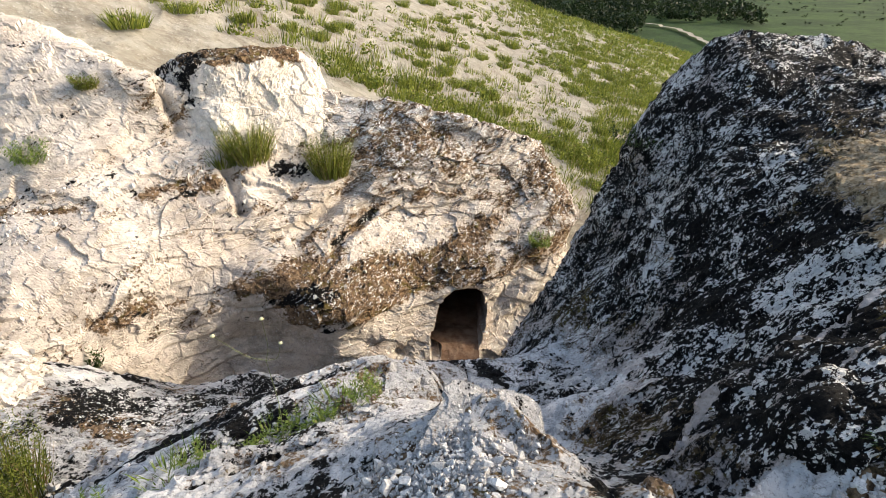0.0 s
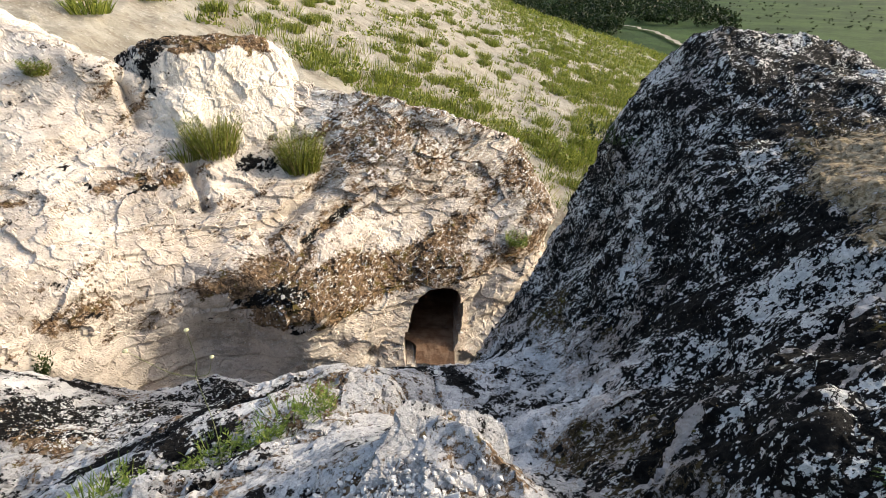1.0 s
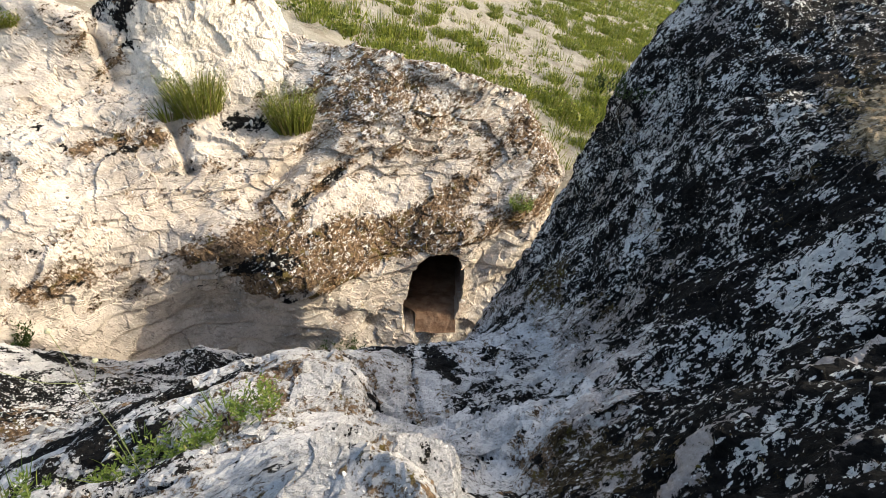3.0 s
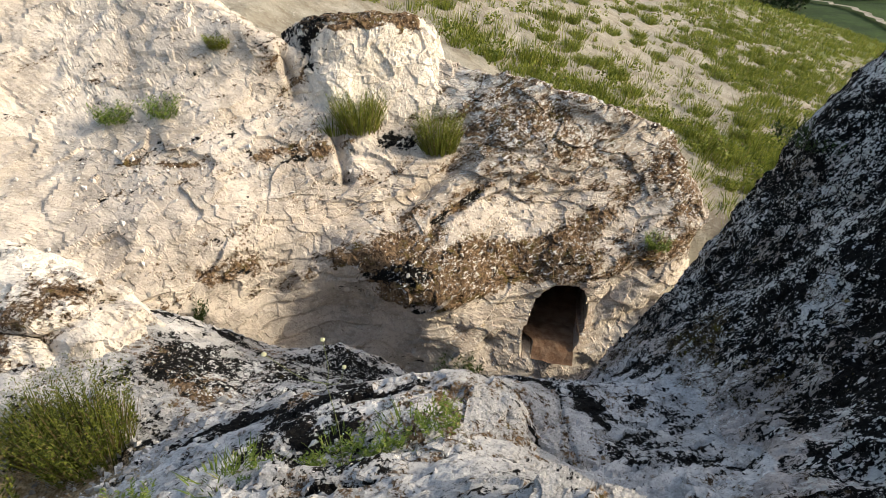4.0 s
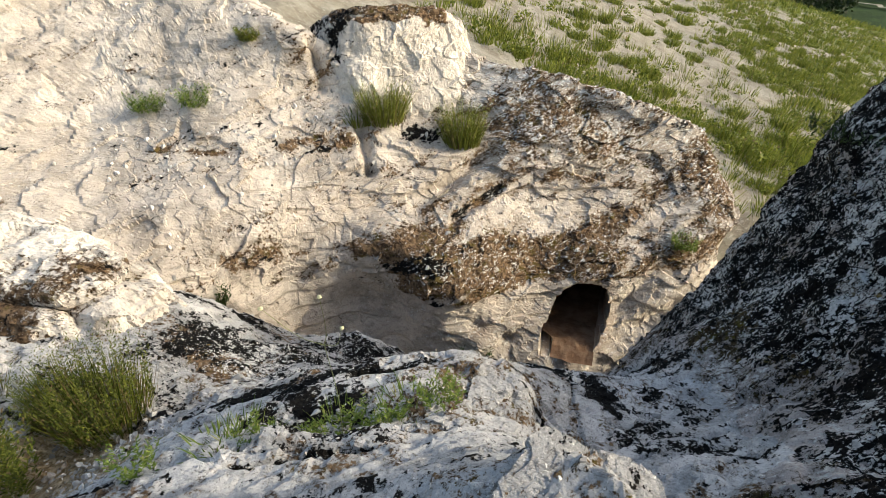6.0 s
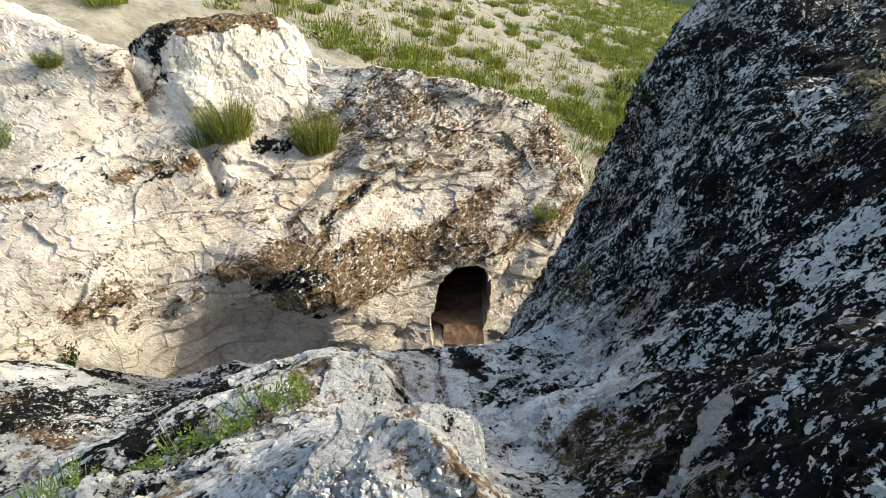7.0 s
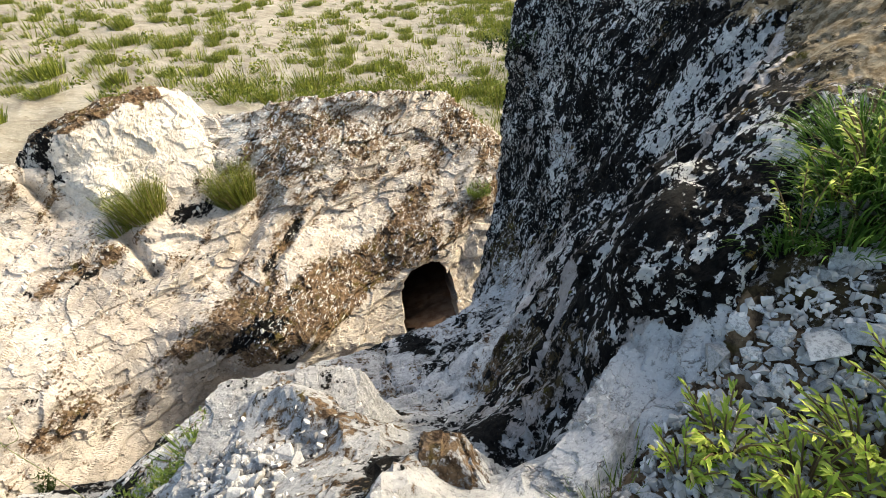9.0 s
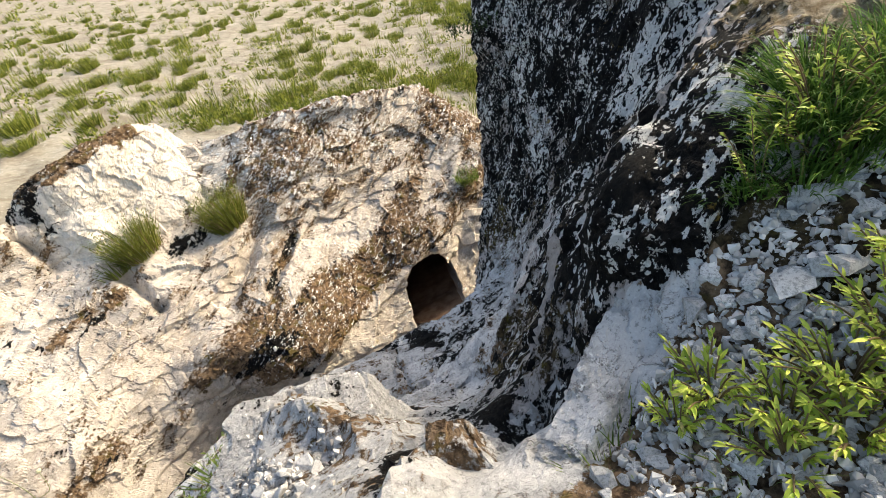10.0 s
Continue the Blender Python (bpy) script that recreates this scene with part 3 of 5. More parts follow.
near_crust -= streaks(NP, ((0.15, 2.5, -0.7), (0.5, 1.75, -0.4), 0.36, 0.40), ((-0.3, 1.9, -0.25), (-0.1, 1.5, 0.1), 0.2, 0.15))
near_crust = near_crust * (1 - on_fin) + on_fin * (0.83 - 0.04 * low_fin - 0.40 * foot_band + 0.17 * fbm(NP, 1.8, 4, 0.55, 41) - 0.58 * high + 0.30 * dark_block + 0.10 * fbm(NP, 6.0, 3, 0.6, 45))
slab = np.clip(streaks(NP, ((0.79, 0.755, 0.49), (0.965, 0.825, 0.53), 0.055, 1.3), ((0.68, 0.745, 0.5), (0.80, 0.76, 0.48), 0.045, 0.9)), 0, 1)
heap_clean = blobs(NP, (0.08, 1.0, 0.4, 0.32, 1.2))
gravelly = smooth(1.03, 1.08, NP[..., 0] - np.where(NP[..., 1] < 0.79, 2.2, 0.95) * (NP[..., 1] - 0.79)) * smooth(0.80, 0.72, NP[..., 1] - 0.5 * (NP[..., 0] - 0.95)) * smooth(0.85, 0.81, NP[..., 1])
gravelly = gravelly * smooth(1.62, 1.5, NP[..., 0]) * smooth(0.22, 0.36, NP[..., 1] + 0.1 * vnoise(NP, 3.0, 47))
slab = np.maximum(slab, gravelly)
near_crust = near_crust * (1 - slab) * (1 - 0.8 * np.clip(heap_clean, 0, 1))
near_pale = on_fin * (0.29 + 0.20 * fbm(NP, 1.9, 4, 0.6, 44) + 0.16 * fbm(NP, 7.0, 3, 0.6, 46)) * (1 - slab) * (1 - 0.6 * high) + 0.16 * (1 - on_fin) + blobs(NP, (1.85, 2.0, 0.55, 0.28, 0.35), (1.35, 1.2, 0.6, 0.22, 0.05)) + on_fin * (-0.02 * smooth(1.3, 2.6, NP[..., 1]) + 0.01)
near_moss = 0.30 + 0.26 * fbm(NP, 1.1, 4, 0.5, 42) + on_fin * (0.16 + 0.40 * high)
near_moss += streaks(NP, ((1.15, 1.55, 0.25), (0.75, 1.45, 0.05), 0.14, 0.05), ((1.8, 1.85, 0.45), (1.45, 1.62, 0.40), 0.12, 0.6), ((1.35, 1.30, 0.55), (1.1, 1.2, 0.45), 0.10, 0.4),
                     ((2.2, 2.6, 0.4), (1.6, 2.3, 0.1), 0.2, 0.25))
near_moss += streaks(NP, ((-2.85, 2.75, -1.35), (-2.5, 2.6, -1.4), 0.22, 0.55), ((-1.3, 2.25, -0.75), (-0.8, 2.2, -0.6), 0.10, 0.4), ((0.36, 1.25, 0.22), (0.5, 1.0, 0.4), 0.05, 0.12),
                     ((0.5, 0.8, 0.5), (0.54, 0.88, 0.48), 0.05, 0.2), ((-3.6, 1.2, -0.9), (-2.2, 1.3, -1.0), 0.4, 0.12))
# Under the gravel it paints soil and the shade in the gaps.
near_moss = near_moss * (1 - slab) + 0.70 * gravelly
near_crust += 0.35 * joint - 0.55 * rim + 0.10 * cleft - 0.09 * on_fin * smooth(2.0, 3.2, NP[..., 1])
near_crust -= on_fin * streaks(NP, ((0.75, 1.50, 0.0), (0.98, 1.32, 0.28), 0.13, 0.40), ((1.05, 2.55, -0.55), (0.95, 3.3, -0.95), 0.30, 0.25), ((1.0, 2.1, -0.3), (0.8, 1.8, -0.2), 0.22, 0.2))
near_crust += blobs(NP, (0.12, 2.74, -0.72, 0.11, 0.6), (0.24, 2.55, -0.7, 0.08, 0.4))
near_moss += 0.30 * cleft - 0.7 * rim
near_pale += streaks(NP, ((-2.55, 3.05, -1.5), (-1.3, 3.9, -2.35), 0.6, 0.20), ((-2.3, 2.7, -1.4), (-1.3, 2.8, -1.3), 0.3, 0.15))
near_pale += -0.25 * rim - 0.05 * cleft + 0.06 * on_fin * smooth(2.0, 3.2, NP[..., 1])
near_dry = 0.68 * high * on_fin * (1 - gravelly) + 0.85 * np.clip(blobs(NP, (-2.7, 1.5, -1.2, 0.6, 1.0), (-2.0, 1.45, -1.0, 0.35, 0.6)), 0, 1)
attrs = {"dry": near_dry, "crust": near_crust, "pale": near_pale, "moss": near_moss, "brown_tint": 0.0 * near_crust}
mid_fin = (0.25 * (on_fin[:-1, :-1] + on_fin[1:, :-1] + on_fin[1:, 1:] + on_fin[:-1, 1:])) > 0.5
tagged(sheet("rock_ledge", NP, mat_ledge, attrs, ~mid_fin, soft=False),
       "grey-white weathered chalk ledge and chute with black lichen stains", "rock", kind="structure")
tagged(sheet("lichen_outcrop", NP, mat_fin, attrs, mid_fin, soft=False),
       "steep chalk outcrop crusted with black and pale lichen", "rock", kind="structure")


def near_z(x, y):
    i, j = int(np.clip(np.searchsorted(gx, x), 0, len(gx) - 1)), int(np.clip(np.searchsorted(gy, y), 0, len(gy) - 1))
    return float(NP[i, j, 2])


# ---- the cliff across the gully: ribs from rim to foot ----
RIBS = []


def rib(*points):
    """One rib of the cliff, placed from the camera's view: rim, ledge back, ledge front, middle, lip, recess, foot."""
    RIBS.append(points)


rib((-11.1, 4.8, 1.26), (-9.1, 3.25, -0.25), (-8.6, 2.85, -0.7), (-8.0, 2.3, -1.3), (-7.6, 1.85, -1.9), (-7.5, 1.7, -2.1), (-7.0, 1.1, -3.05))
rib((-9.6, 6.2, 1.16), (-7.75, 4.4, -0.5), (-7.3, 3.95, -0.88), (-6.87, 3.5, -1.25), (-6.35, 2.95, -1.85), (-6.25, 2.8, -2.05), (-6.0, 2.4, -2.65))
rib((-8.0, 7.4, 1.15), (-6.5, 5.45, -0.65), (-6.12, 5.12, -0.89), (-5.54, 4.33, -1.36), (-5.1, 3.76, -1.85), (-5.0, 3.6, -2.07), (-4.9, 3.25, -2.83))
rib((-5.89, 7.65, 0.95), (-4.95, 6.1, -0.44), (-4.69, 5.68, -0.77), (-4.29, 5.01, -1.43), (-4.12, 4.61, -2.12), (-4.14, 4.55, -2.26), (-4.22, 4.3, -3.23))
rib((-4.2, 7.24, 0.36), (-3.87, 6.88, -0.5), (-3.62, 6.3, -0.95), (-3.41, 5.76, -1.6), (-3.44, 5.46, -2.45), (-3.5, 5.46, -2.82), (-3.48, 5.25, -3.82))
rib((-3.46, 7.94, -0.12), (-3.27, 7.29, -0.56), (-2.92, 6.52, -1.09), (-2.69, 6.27, -1.79), (-2.38, 5.75, -2.16), (-2.74, 5.95, -2.9), (-2.4, 5.7, -4.0))
rib((-2.32, 8.46, -0.03), (-2.2, 7.89, -0.54), (-1.91, 7.35, -1.09), (-1.69, 6.77, -1.73), (-1.62, 5.6, -2.5), (-1.73, 5.8, -3.0), (-1.4, 5.82, -4.28))
rib((-0.89, 8.48, -0.16), (-0.79, 8.14, -0.49), (-0.65, 7.72, -1.03), (-0.55, 7.55, -1.9), (-0.55, 6.7, -2.8), (-0.53, 6.62, -3.07), (-0.31, 6.16, -4.41))
rib((0.3, 8.63, -0.54), (0.46, 8.52, -0.87), (0.66, 8.5, -1.2), (0.86, 8.2, -2.0), (0.81, 7.35, -2.62), (0.81, 7.3, -2.97), (0.85, 6.7, -4.51))
rib((1.65, 9.48, -1.15), (1.9, 9.4, -1.38), (2.0, 9.3, -1.58), (2.22, 8.80, -2.04), (2.34, 8.50, -2.3), (2.18, 8.28, -2.55), (2.25, 8.05, -3.71))
rib((1.6, 11.0, -2.2), (2.0, 10.9, -2.3), (2.2, 10.8, -2.4), (2.5, 10.6, -2.7), (2.6, 10.4, -3.0), (2.6, 10.3, -3.3), (2.6, 10.2, -4.5))

cage = np.array(RIBS)
back = cage[:, :1] + np.array([(0, 1.3, -0.6)] * 4 + [(0, 1.2, -0.7)] * 2 + [(0.1, 1.1, -1.1)] * 5)[:, None]
foot = cage[:, -1:] + np.array((0, 0.1, -1.6))
cage = np.concatenate([back, cage, foot], 1)
along = np.concatenate([[0], np.cumsum([2.0, 1.8, 1.7, 1.4, 1.1, 1.0, 1.3, 1.3, 1.5, 1.3])])
down = np.concatenate([[0], np.cumsum([1.4, 1.3, 0.6, 1.0, 0.8, 0.42, 1.1, 1.6])])
u = np.concatenate([np.arange(0, 3.8, 0.05), np.arange(3.8, along[-1], 0.020)])
v = np.concatenate([np.arange(0, 1.3, 0.05), np.arange(1.3, 6.6, 0.019), np.arange(6.6, down[-1], 0.08)])
CP = spline(along, cage, u)
CP = spline(down, CP.transpose(1, 0, 2), v).transpose(1, 0, 2)
CN = -normals(CP)
CN = np.where((CN @ np.array((0.3, -1, 0.8)))[..., None] < 0, -CN, CN)
calm = 1 - 0.45 * smooth(-3.2, -4.6, CP[..., 0])
wav = 0.07 * fbm(CP, 1.0, 3, 0.5, 60) + calm * 0.065 * strata(CP, (-0.22, 0.15, 0.96), 0.40, 61, 1.1) + (2 * calm - 1) * 0.020 * strata(CP, (-0.45, 0.2, 0.87), 0.15, 66, 1.3)
even = 1 - 0.25 * smooth(-2.6, -4.2, CP[..., 0])
wav += even * (0.075 * chips(CP * (0.8, 0.8, 1.5), 2.0, 62) + 0.030 * chips(CP * (1, 1, 1.4), 5.5, 63)) + 0.011 * chips(CP * (0.8, 0.8, 1.5), 11, 65) + 0.002 * fbm(CP, 14, 3, 0.6, 64)


def groove(a, b, width, depth):
    return -streaks(CP, (a, b, width, depth))


wav = wav + groove((-3.26, 6.87, -0.8), (-2.9, 6.36, -1.24), 0.07, 0.26)
wav = wav + groove((-1.36, 7.6, -1.14), (-2.26, 6.42, -1.72), 0.10, 0.16)
wav = wav + groove((-1.2, 7.3, -1.66), (-1.68, 6.48, -1.86), 0.07, 0.13)
wav = wav + groove((-4.1, 7.2, 0.29), (-3.9, 7.0, -0.26), 0.08, 0.22)
wav = wav + groove((-2.5, 6.4, -1.67), (-1.8, 7.0, -1.49), 0.07, 0.08)
wav = wav + groove((0.75, 8.5, -1.39), (1.34, 8.9, -1.74), 0.06, 0.12)
wav = wav + groove((1.34, 7.45, -2.62), (1.93, 7.5, -3.1), 0.12, 0.15)
wav = wav + groove((0.95, 7.25, -3.23), (1.31, 7.4, -2.79), 0.09, 0.12)
wav = wav + groove((1.15, 7.25, -3.73), (1.63, 7.5, -3.4), 0.12, 0.15)
for place, width, depth in (((-3.11, 5.6, -2.65), 0.035, 0.15), ((-1.14, 6.0, -3.34), 0.10, 0.14), ((-0.72, 6.2, -3.64), 0.10, 0.16), ((-0.93, 6.2, -2.91), 0.06, 0.08)):
    wav = wav + groove(place, np.array(place) + (0.05, 0, 0), width, depth)
CP = CP + CN * wav[..., None]

# the cave: a dug passage behind a low arched mouth
mouth, inward = np.array((0.25, 6.93, -3.44)), np.array((-0.06, 0.985, -0.16))
side = np.array((0.965, -0.262, 0.0))
rel = CP - mouth
lat, up = (rel @ side) / 0.37, rel[..., 2] / np.where(rel[..., 2] > 0, 0.52, 0.53)
ring = np.where(up > 0, (np.abs(lat) ** 2.3 + np.abs(up) ** 2.3) ** (1 / 2.3), (np.abs(lat) ** 5 + np.abs(up) ** 5) ** 0.2) + 0.10 * vnoise(CP, 3.0, 70) + 0.05 * vnoise(CP, 9.0, 71)
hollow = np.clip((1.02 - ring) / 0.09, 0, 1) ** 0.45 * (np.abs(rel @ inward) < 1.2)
CP = CP + inward * (2.6 * hollow)[..., None] + side * (1.0 * hollow ** 3 * (rel @ side))[..., None]
CP[..., 2] += 0.5 * hollow ** 3 * np.clip(rel[..., 2], 0, None)

top = smooth(-1.9, -0.9, CP[..., 2] + 0.25 * np.clip(CP[..., 0], 0, 3))
right = smooth(-2.6, -1.2, CP[..., 0])
bed = CP @ np.array(((0.89, 0.0, 0.45), (0.1, 1.0, -0.2), (-0.45, 0.2, 0.87))).T
cl_moss = 0.28 + 0.08 * right + 0.16 * fbm(CP, 0.8, 3, 0.5, 80) + (0.20 + 0.12 * right) * fbm(bed * (0.45, 0.5, 2.6), 1.0, 4, 0.55, 83) - 0.06 * smooth(-3.6, -5.0, CP[..., 0])
cl_moss += right * top * 0.20 * smooth(0.1, 0.6, CN[..., 2]) + right * 0.10
cl_moss += streaks(CP, ((-1.95, 5.75, -2.2), (-1.0, 6.3, -2.45), 0.44, 0.80), ((-1.0, 6.5, -2.45), (0.3, 7.4, -2.6), 0.36, 0.55))
cl_moss += streaks(CP, ((-1.4, 7.1, -1.85), (-2.2, 6.4, -1.75), 0.10, 0.4), ((-2.5, 6.4, -1.7), (-1.6, 6.9, -1.55), 0.08, 0.3),
                   ((-0.5, 7.7, -1.5), (0.9, 8.3, -1.75), 0.10, 0.3), ((-5.6, 5.3, -0.92), (-4.6, 5.6, -0.88), 0.06, 0.45),
                   ((-4.0, 6.0, -0.85), (-3.3, 6.5, -0.85), 0.13, 0.5), ((-4.6, 4.5, -1.95), (-2.5, 5.85, -2.12), 0.17, 0.42), ((1.9, 9.2, -1.5), (2.2, 8.5, -2.1), 0.3, 0.3))
cl_moss -= 0.5 * smooth(-2.75, -3.0, CP[..., 2])
cl_crust = 0.15 + 0.02 * right + 0.20 * fbm(bed * (0.5, 0.6, 2.4), 1.1, 4, 0.55, 81) + right * top * 0.03
# Black lichen, plus painted shade: left of a tuft and in a crack.
cl_crust += streaks(CP, ((-1.25, 7.3, -1.7), (-1.65, 6.6, -1.85), 0.11, 0.5), ((-2.5, 7.15, -0.85), (-2.0, 7.4, -0.95), 0.16, 0.5), ((-2.0, 5.75, -2.25), (-1.7, 5.7, -2.7), 0.17, 0.32),
                    ((1.8, 8.9, -1.9), (2.2, 8.7, -2.2), 0.22, 0.45), ((-2.5, 5.8, -2.35), (-2.2, 5.7, -2.3), 0.12, 0.4), ((-3.6, 6.3, -0.9), (-3.4, 6.2, -1.0), 0.1, 0.3), ((-1.9, 5.8, -2.25), (-0.6, 6.6, -2.5), 0.28, 0.20), ((-3.9, 6.0, -0.9), (-3.2, 6.4, -0.95), 0.07, 0.4), ((-4.2, 4.8, -2.05), (-2.6, 5.8, -2.15), 0.10, 0.28), ((-1.75, 5.7, -2.3), (-1.7, 5.7, -2.9), 0.12, 0.25), ((-3.2, 6.8, -0.9), (-2.95, 6.4, -1.2), 0.06, 0.5))
cl_pale = 0.14 + right * (0.14 + 0.10 * top) + 0.05 * fbm(CP, 1.2, 2, 0.5, 82) + streaks(CP, ((-1.95, 5.75, -2.2), (0.2, 7.3, -2.6), 0.45, 0.07))
cl_moss, cl_crust, cl_pale = (a * (1 - np.clip(hollow * 3, 0, 1)) for a in (cl_moss, cl_crust, cl_pale))
# Red-brown earth; also paints the hollow's shade and the right jamb's bounced warmth.
cl_brown_tint = np.clip(hollow * 1.2, 0, 0.95) + 0.35 * np.exp(-((ring - 1.05) / 0.22) ** 2) * (lat > 0) + blobs(CP, (-1.1, 6.05, -3.4, 0.16, 0.5), (1.5, 9.1, -1.45, 0.2, 0.35))
tagged(sheet("cliff", CP, mat_cliff, {"dry": 0 * cl_crust - 1, "crust": cl_crust, "pale": cl_pale, "moss": cl_moss, "brown_tint": np.clip(cl_brown_tint, 0, 1)}, soft=False),
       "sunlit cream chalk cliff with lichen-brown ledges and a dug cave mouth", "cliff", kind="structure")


cave_x, cave_y = np.linspace(-0.75, 1.2, 70), np.linspace(6.42, 9.4, 100)
FP = np.stack(np.broadcast_arrays(cave_x[:, None], cave_y[None], 0.0 * cave_x[:, None] - 3.93), -1).copy()
FP[..., 0] = 0.24 + (FP[..., 0] - 0.24) * (0.33 + 0.67 * smooth(6.75, 7.3, FP[..., 1]))
FP[..., 2] -= 0.10 * smooth(6.7, 6.42, FP[..., 1])
FP[..., 2] += 0.03 * fbm(FP, 3.0, 4, 0.55, 75) - 0.06 * (FP[..., 1] - 7.0)
earth = Nodes("red_brown_earth")
grains = earth.noise(30, 6, 0.7)
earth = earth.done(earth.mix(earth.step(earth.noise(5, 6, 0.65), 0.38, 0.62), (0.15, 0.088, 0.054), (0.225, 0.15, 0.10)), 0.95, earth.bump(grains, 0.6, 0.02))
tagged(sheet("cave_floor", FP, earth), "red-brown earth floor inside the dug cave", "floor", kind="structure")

# ---- boulders ----
def boulder(name, corners, material, round_off, res, rough, crust, moss, label, seed):
    """A rounded block from its eight corners: bottom ring then top ring, each front left, front right, back right, back left."""
    c = np.array(corners, float)
    n = res
    faces, verts = [], []
    t = np.linspace(0, 1, n)
    sides = ((0, 1, 5, 4), (1, 2, 6, 5), (2, 3, 7, 6), (3, 0, 4, 7), (4, 5, 6, 7), (3, 2, 1, 0))
    centre = c.mean(0)
    for k, (a, b, d, e) in enumerate(sides):
        A, B = t[:, None, None], t[None, :, None]
        F = c[a] * (1 - A) * (1 - B) + c[b] * A * (1 - B) + c[d] * A * B + c[e] * (1 - A) * B
        # pull towards a ball to round the edges and corners
        ca, cb = np.abs(2 * A - 1), np.abs(2 * B - 1)
        pull = 1 - round_off * (np.maximum(ca, cb) ** 4 * 0.5 + (ca * cb) ** 3 * 0.5) * 0.5
        F = centre + (F - centre) * pull
        faces.append(quads(n, n) + k * n * n)
        verts.append(F.reshape(-1, 3))
    V, F4 = np.concatenate(verts), np.concatenate(faces)
    w = V - centre
    w = w / np.linalg.norm(w, axis=1, keepdims=True)
    k = 1.0 if np.ptp(V[:, 0]) > 0.6 else 5.0
    V = V + w * (rough * (0.9 * fbm(V, 1.3 * k, 3, 0.5, seed) + 0.9 * chips(V, 2.6 * k, seed + 1) + 0.45 * chips(V, 7 * k, seed + 2) + 0.2 * chips(V, 16 * k, seed + 4) + 0.1 * fbm(V, 20 * k, 3, 0.6, seed + 3)))[:, None]
    me = mesh_from(name, V, F4, material, {"crust": crust(V), "moss": moss(V), "pale": (0.36 if material is mat_fin else 0.2) + 0 * V[:, 0], "dry": 0 * V[:, 0] - 1, "brown_tint": 0 * V[:, 0]}, False)
    bm = bmesh.new()
    bm.from_mesh(me)
    bmesh.ops.remove_doubles(bm, verts=bm.verts, dist=0.004 / k)
    bmesh.ops.recalc_face_normals(bm, faces=bm.faces)
    bm.to_mesh(me)
    bm.free()
    return tagged(new(name, me), label, "boulder")


boulder("chalk_boulder",
        [(-3.66, 6.75, -0.85), (-1.72, 7.85, -0.95), (-2.0, 9.7, -1.2), (-5.0, 8.6, -0.9), (-3.62, 7.3, 0.86), (-2.2, 8.35, 0.68), (-2.5, 9.4, 0.50), (-4.95, 8.3, 0.50)],
        mat_block, 0.55, 110, 0.075,
        # Black lichen, and painted shade on the left side and its crack.
        lambda V: 0.10 + 0.42 * smooth(-3.45, -3.9, V[:, 0] - 0.3 * (V[:, 1] - 7)) * smooth(-0.3, 0.2, V[:, 2]) + streaks(V, ((-3.85, 7.0, 0.3), (-3.3, 6.85, -0.25), 0.07, 0.7), ((-3.3, 6.85, -0.25), (-2.9, 7.1, -0.1), 0.06, 0.5)),
        lambda V: 0.14 + 0.62 * smooth(0.50, 0.64, V[:, 2] + 0.14 * fbm(V, 3.0, 3, 0.6, 91) + 0.03 * (V[:, 0] + 3)),
        "white chalk boulder with a brown lichen cap on the cliff ledge", 90)
boulder("lichen_boulder",
        [(2.75, 5.15, 0.45), (3.60, 5.0, 0.5), (3.7, 5.7, 0.4), (2.9, 6.0, 0.3), (2.92, 5.3, 0.99), (3.42, 5.2, 1.04), (3.5, 5.6, 1.03), (3.05, 5.75, 0.97)],
        mat_fin, 0.45, 50, 0.05,
        lambda V: 0.62 + 0.2 * fbm(V, 2.5, 3, 0.5, 95),
        # Moss, browner towards +x, where the flank's warm sunlight is painted in.
        lambda V: 0.35 + 0.3 * smooth(3.3, 3.6, V[:, 0]),
        "dark lichen-crusted boulder on top of the outcrop", 140)
boulder("pale_boulder",
        [(-6.6, 1.3, -2.0), (-2.95, 2.2, -2.0), (-2.9, 3.6, -2.4), (-6.4, 3.9, -2.4), (-6.0, 1.9, -0.75), (-3.35, 2.40, -0.85), (-3.45, 3.3, -0.95), (-5.3, 3.5, -0.62)],
        mat_block, 0.75, 90, 0.08,
        # Lichen; the last spot paints a shaded undercut at the foot.
        lambda V: 0.12 + blobs(V, (-4.3, 2.3, -1.0, 0.25, 0.35), (-3.8, 2.9, -1.0, 0.25, 0.25), (-3.1, 2.2, -1.5, 0.3, 0.5)),
        lambda V: 0.25 + 0.15 * fbm(V, 1.5, 3, 0.5, 92) + blobs(V, (-4.1, 2.15, -1.05, 0.38, 0.55), (-3.9, 2.8, -0.95, 0.3, 0.3)),
        "rounded off-white chalk boulder beside green shrubs", 120)

boulder("rock_slab",
        [(0.70, 0.70, 0.40), (0.775, 0.67, 0.40), (1.00, 0.81, 0.42), (0.955, 0.90, 0.40), (0.715, 0.715, 0.525), (0.77, 0.685, 0.51), (0.995, 0.81, 0.535), (0.945, 0.875, 0.565)],
        # The cover thickens below the top face, so the sides come out darker.
        mat_ledge, 0.12, 60, 0.014, lambda V: 0.10 + 0.12 * fbm(V, 9.0, 3, 0.6, 151) + 0.25 * smooth(0.51, 0.47, V[:, 2]), lambda V: 0.08 + 0 * V[:, 0],
        "smooth pale grey chalk slab beside the gravel", 150)
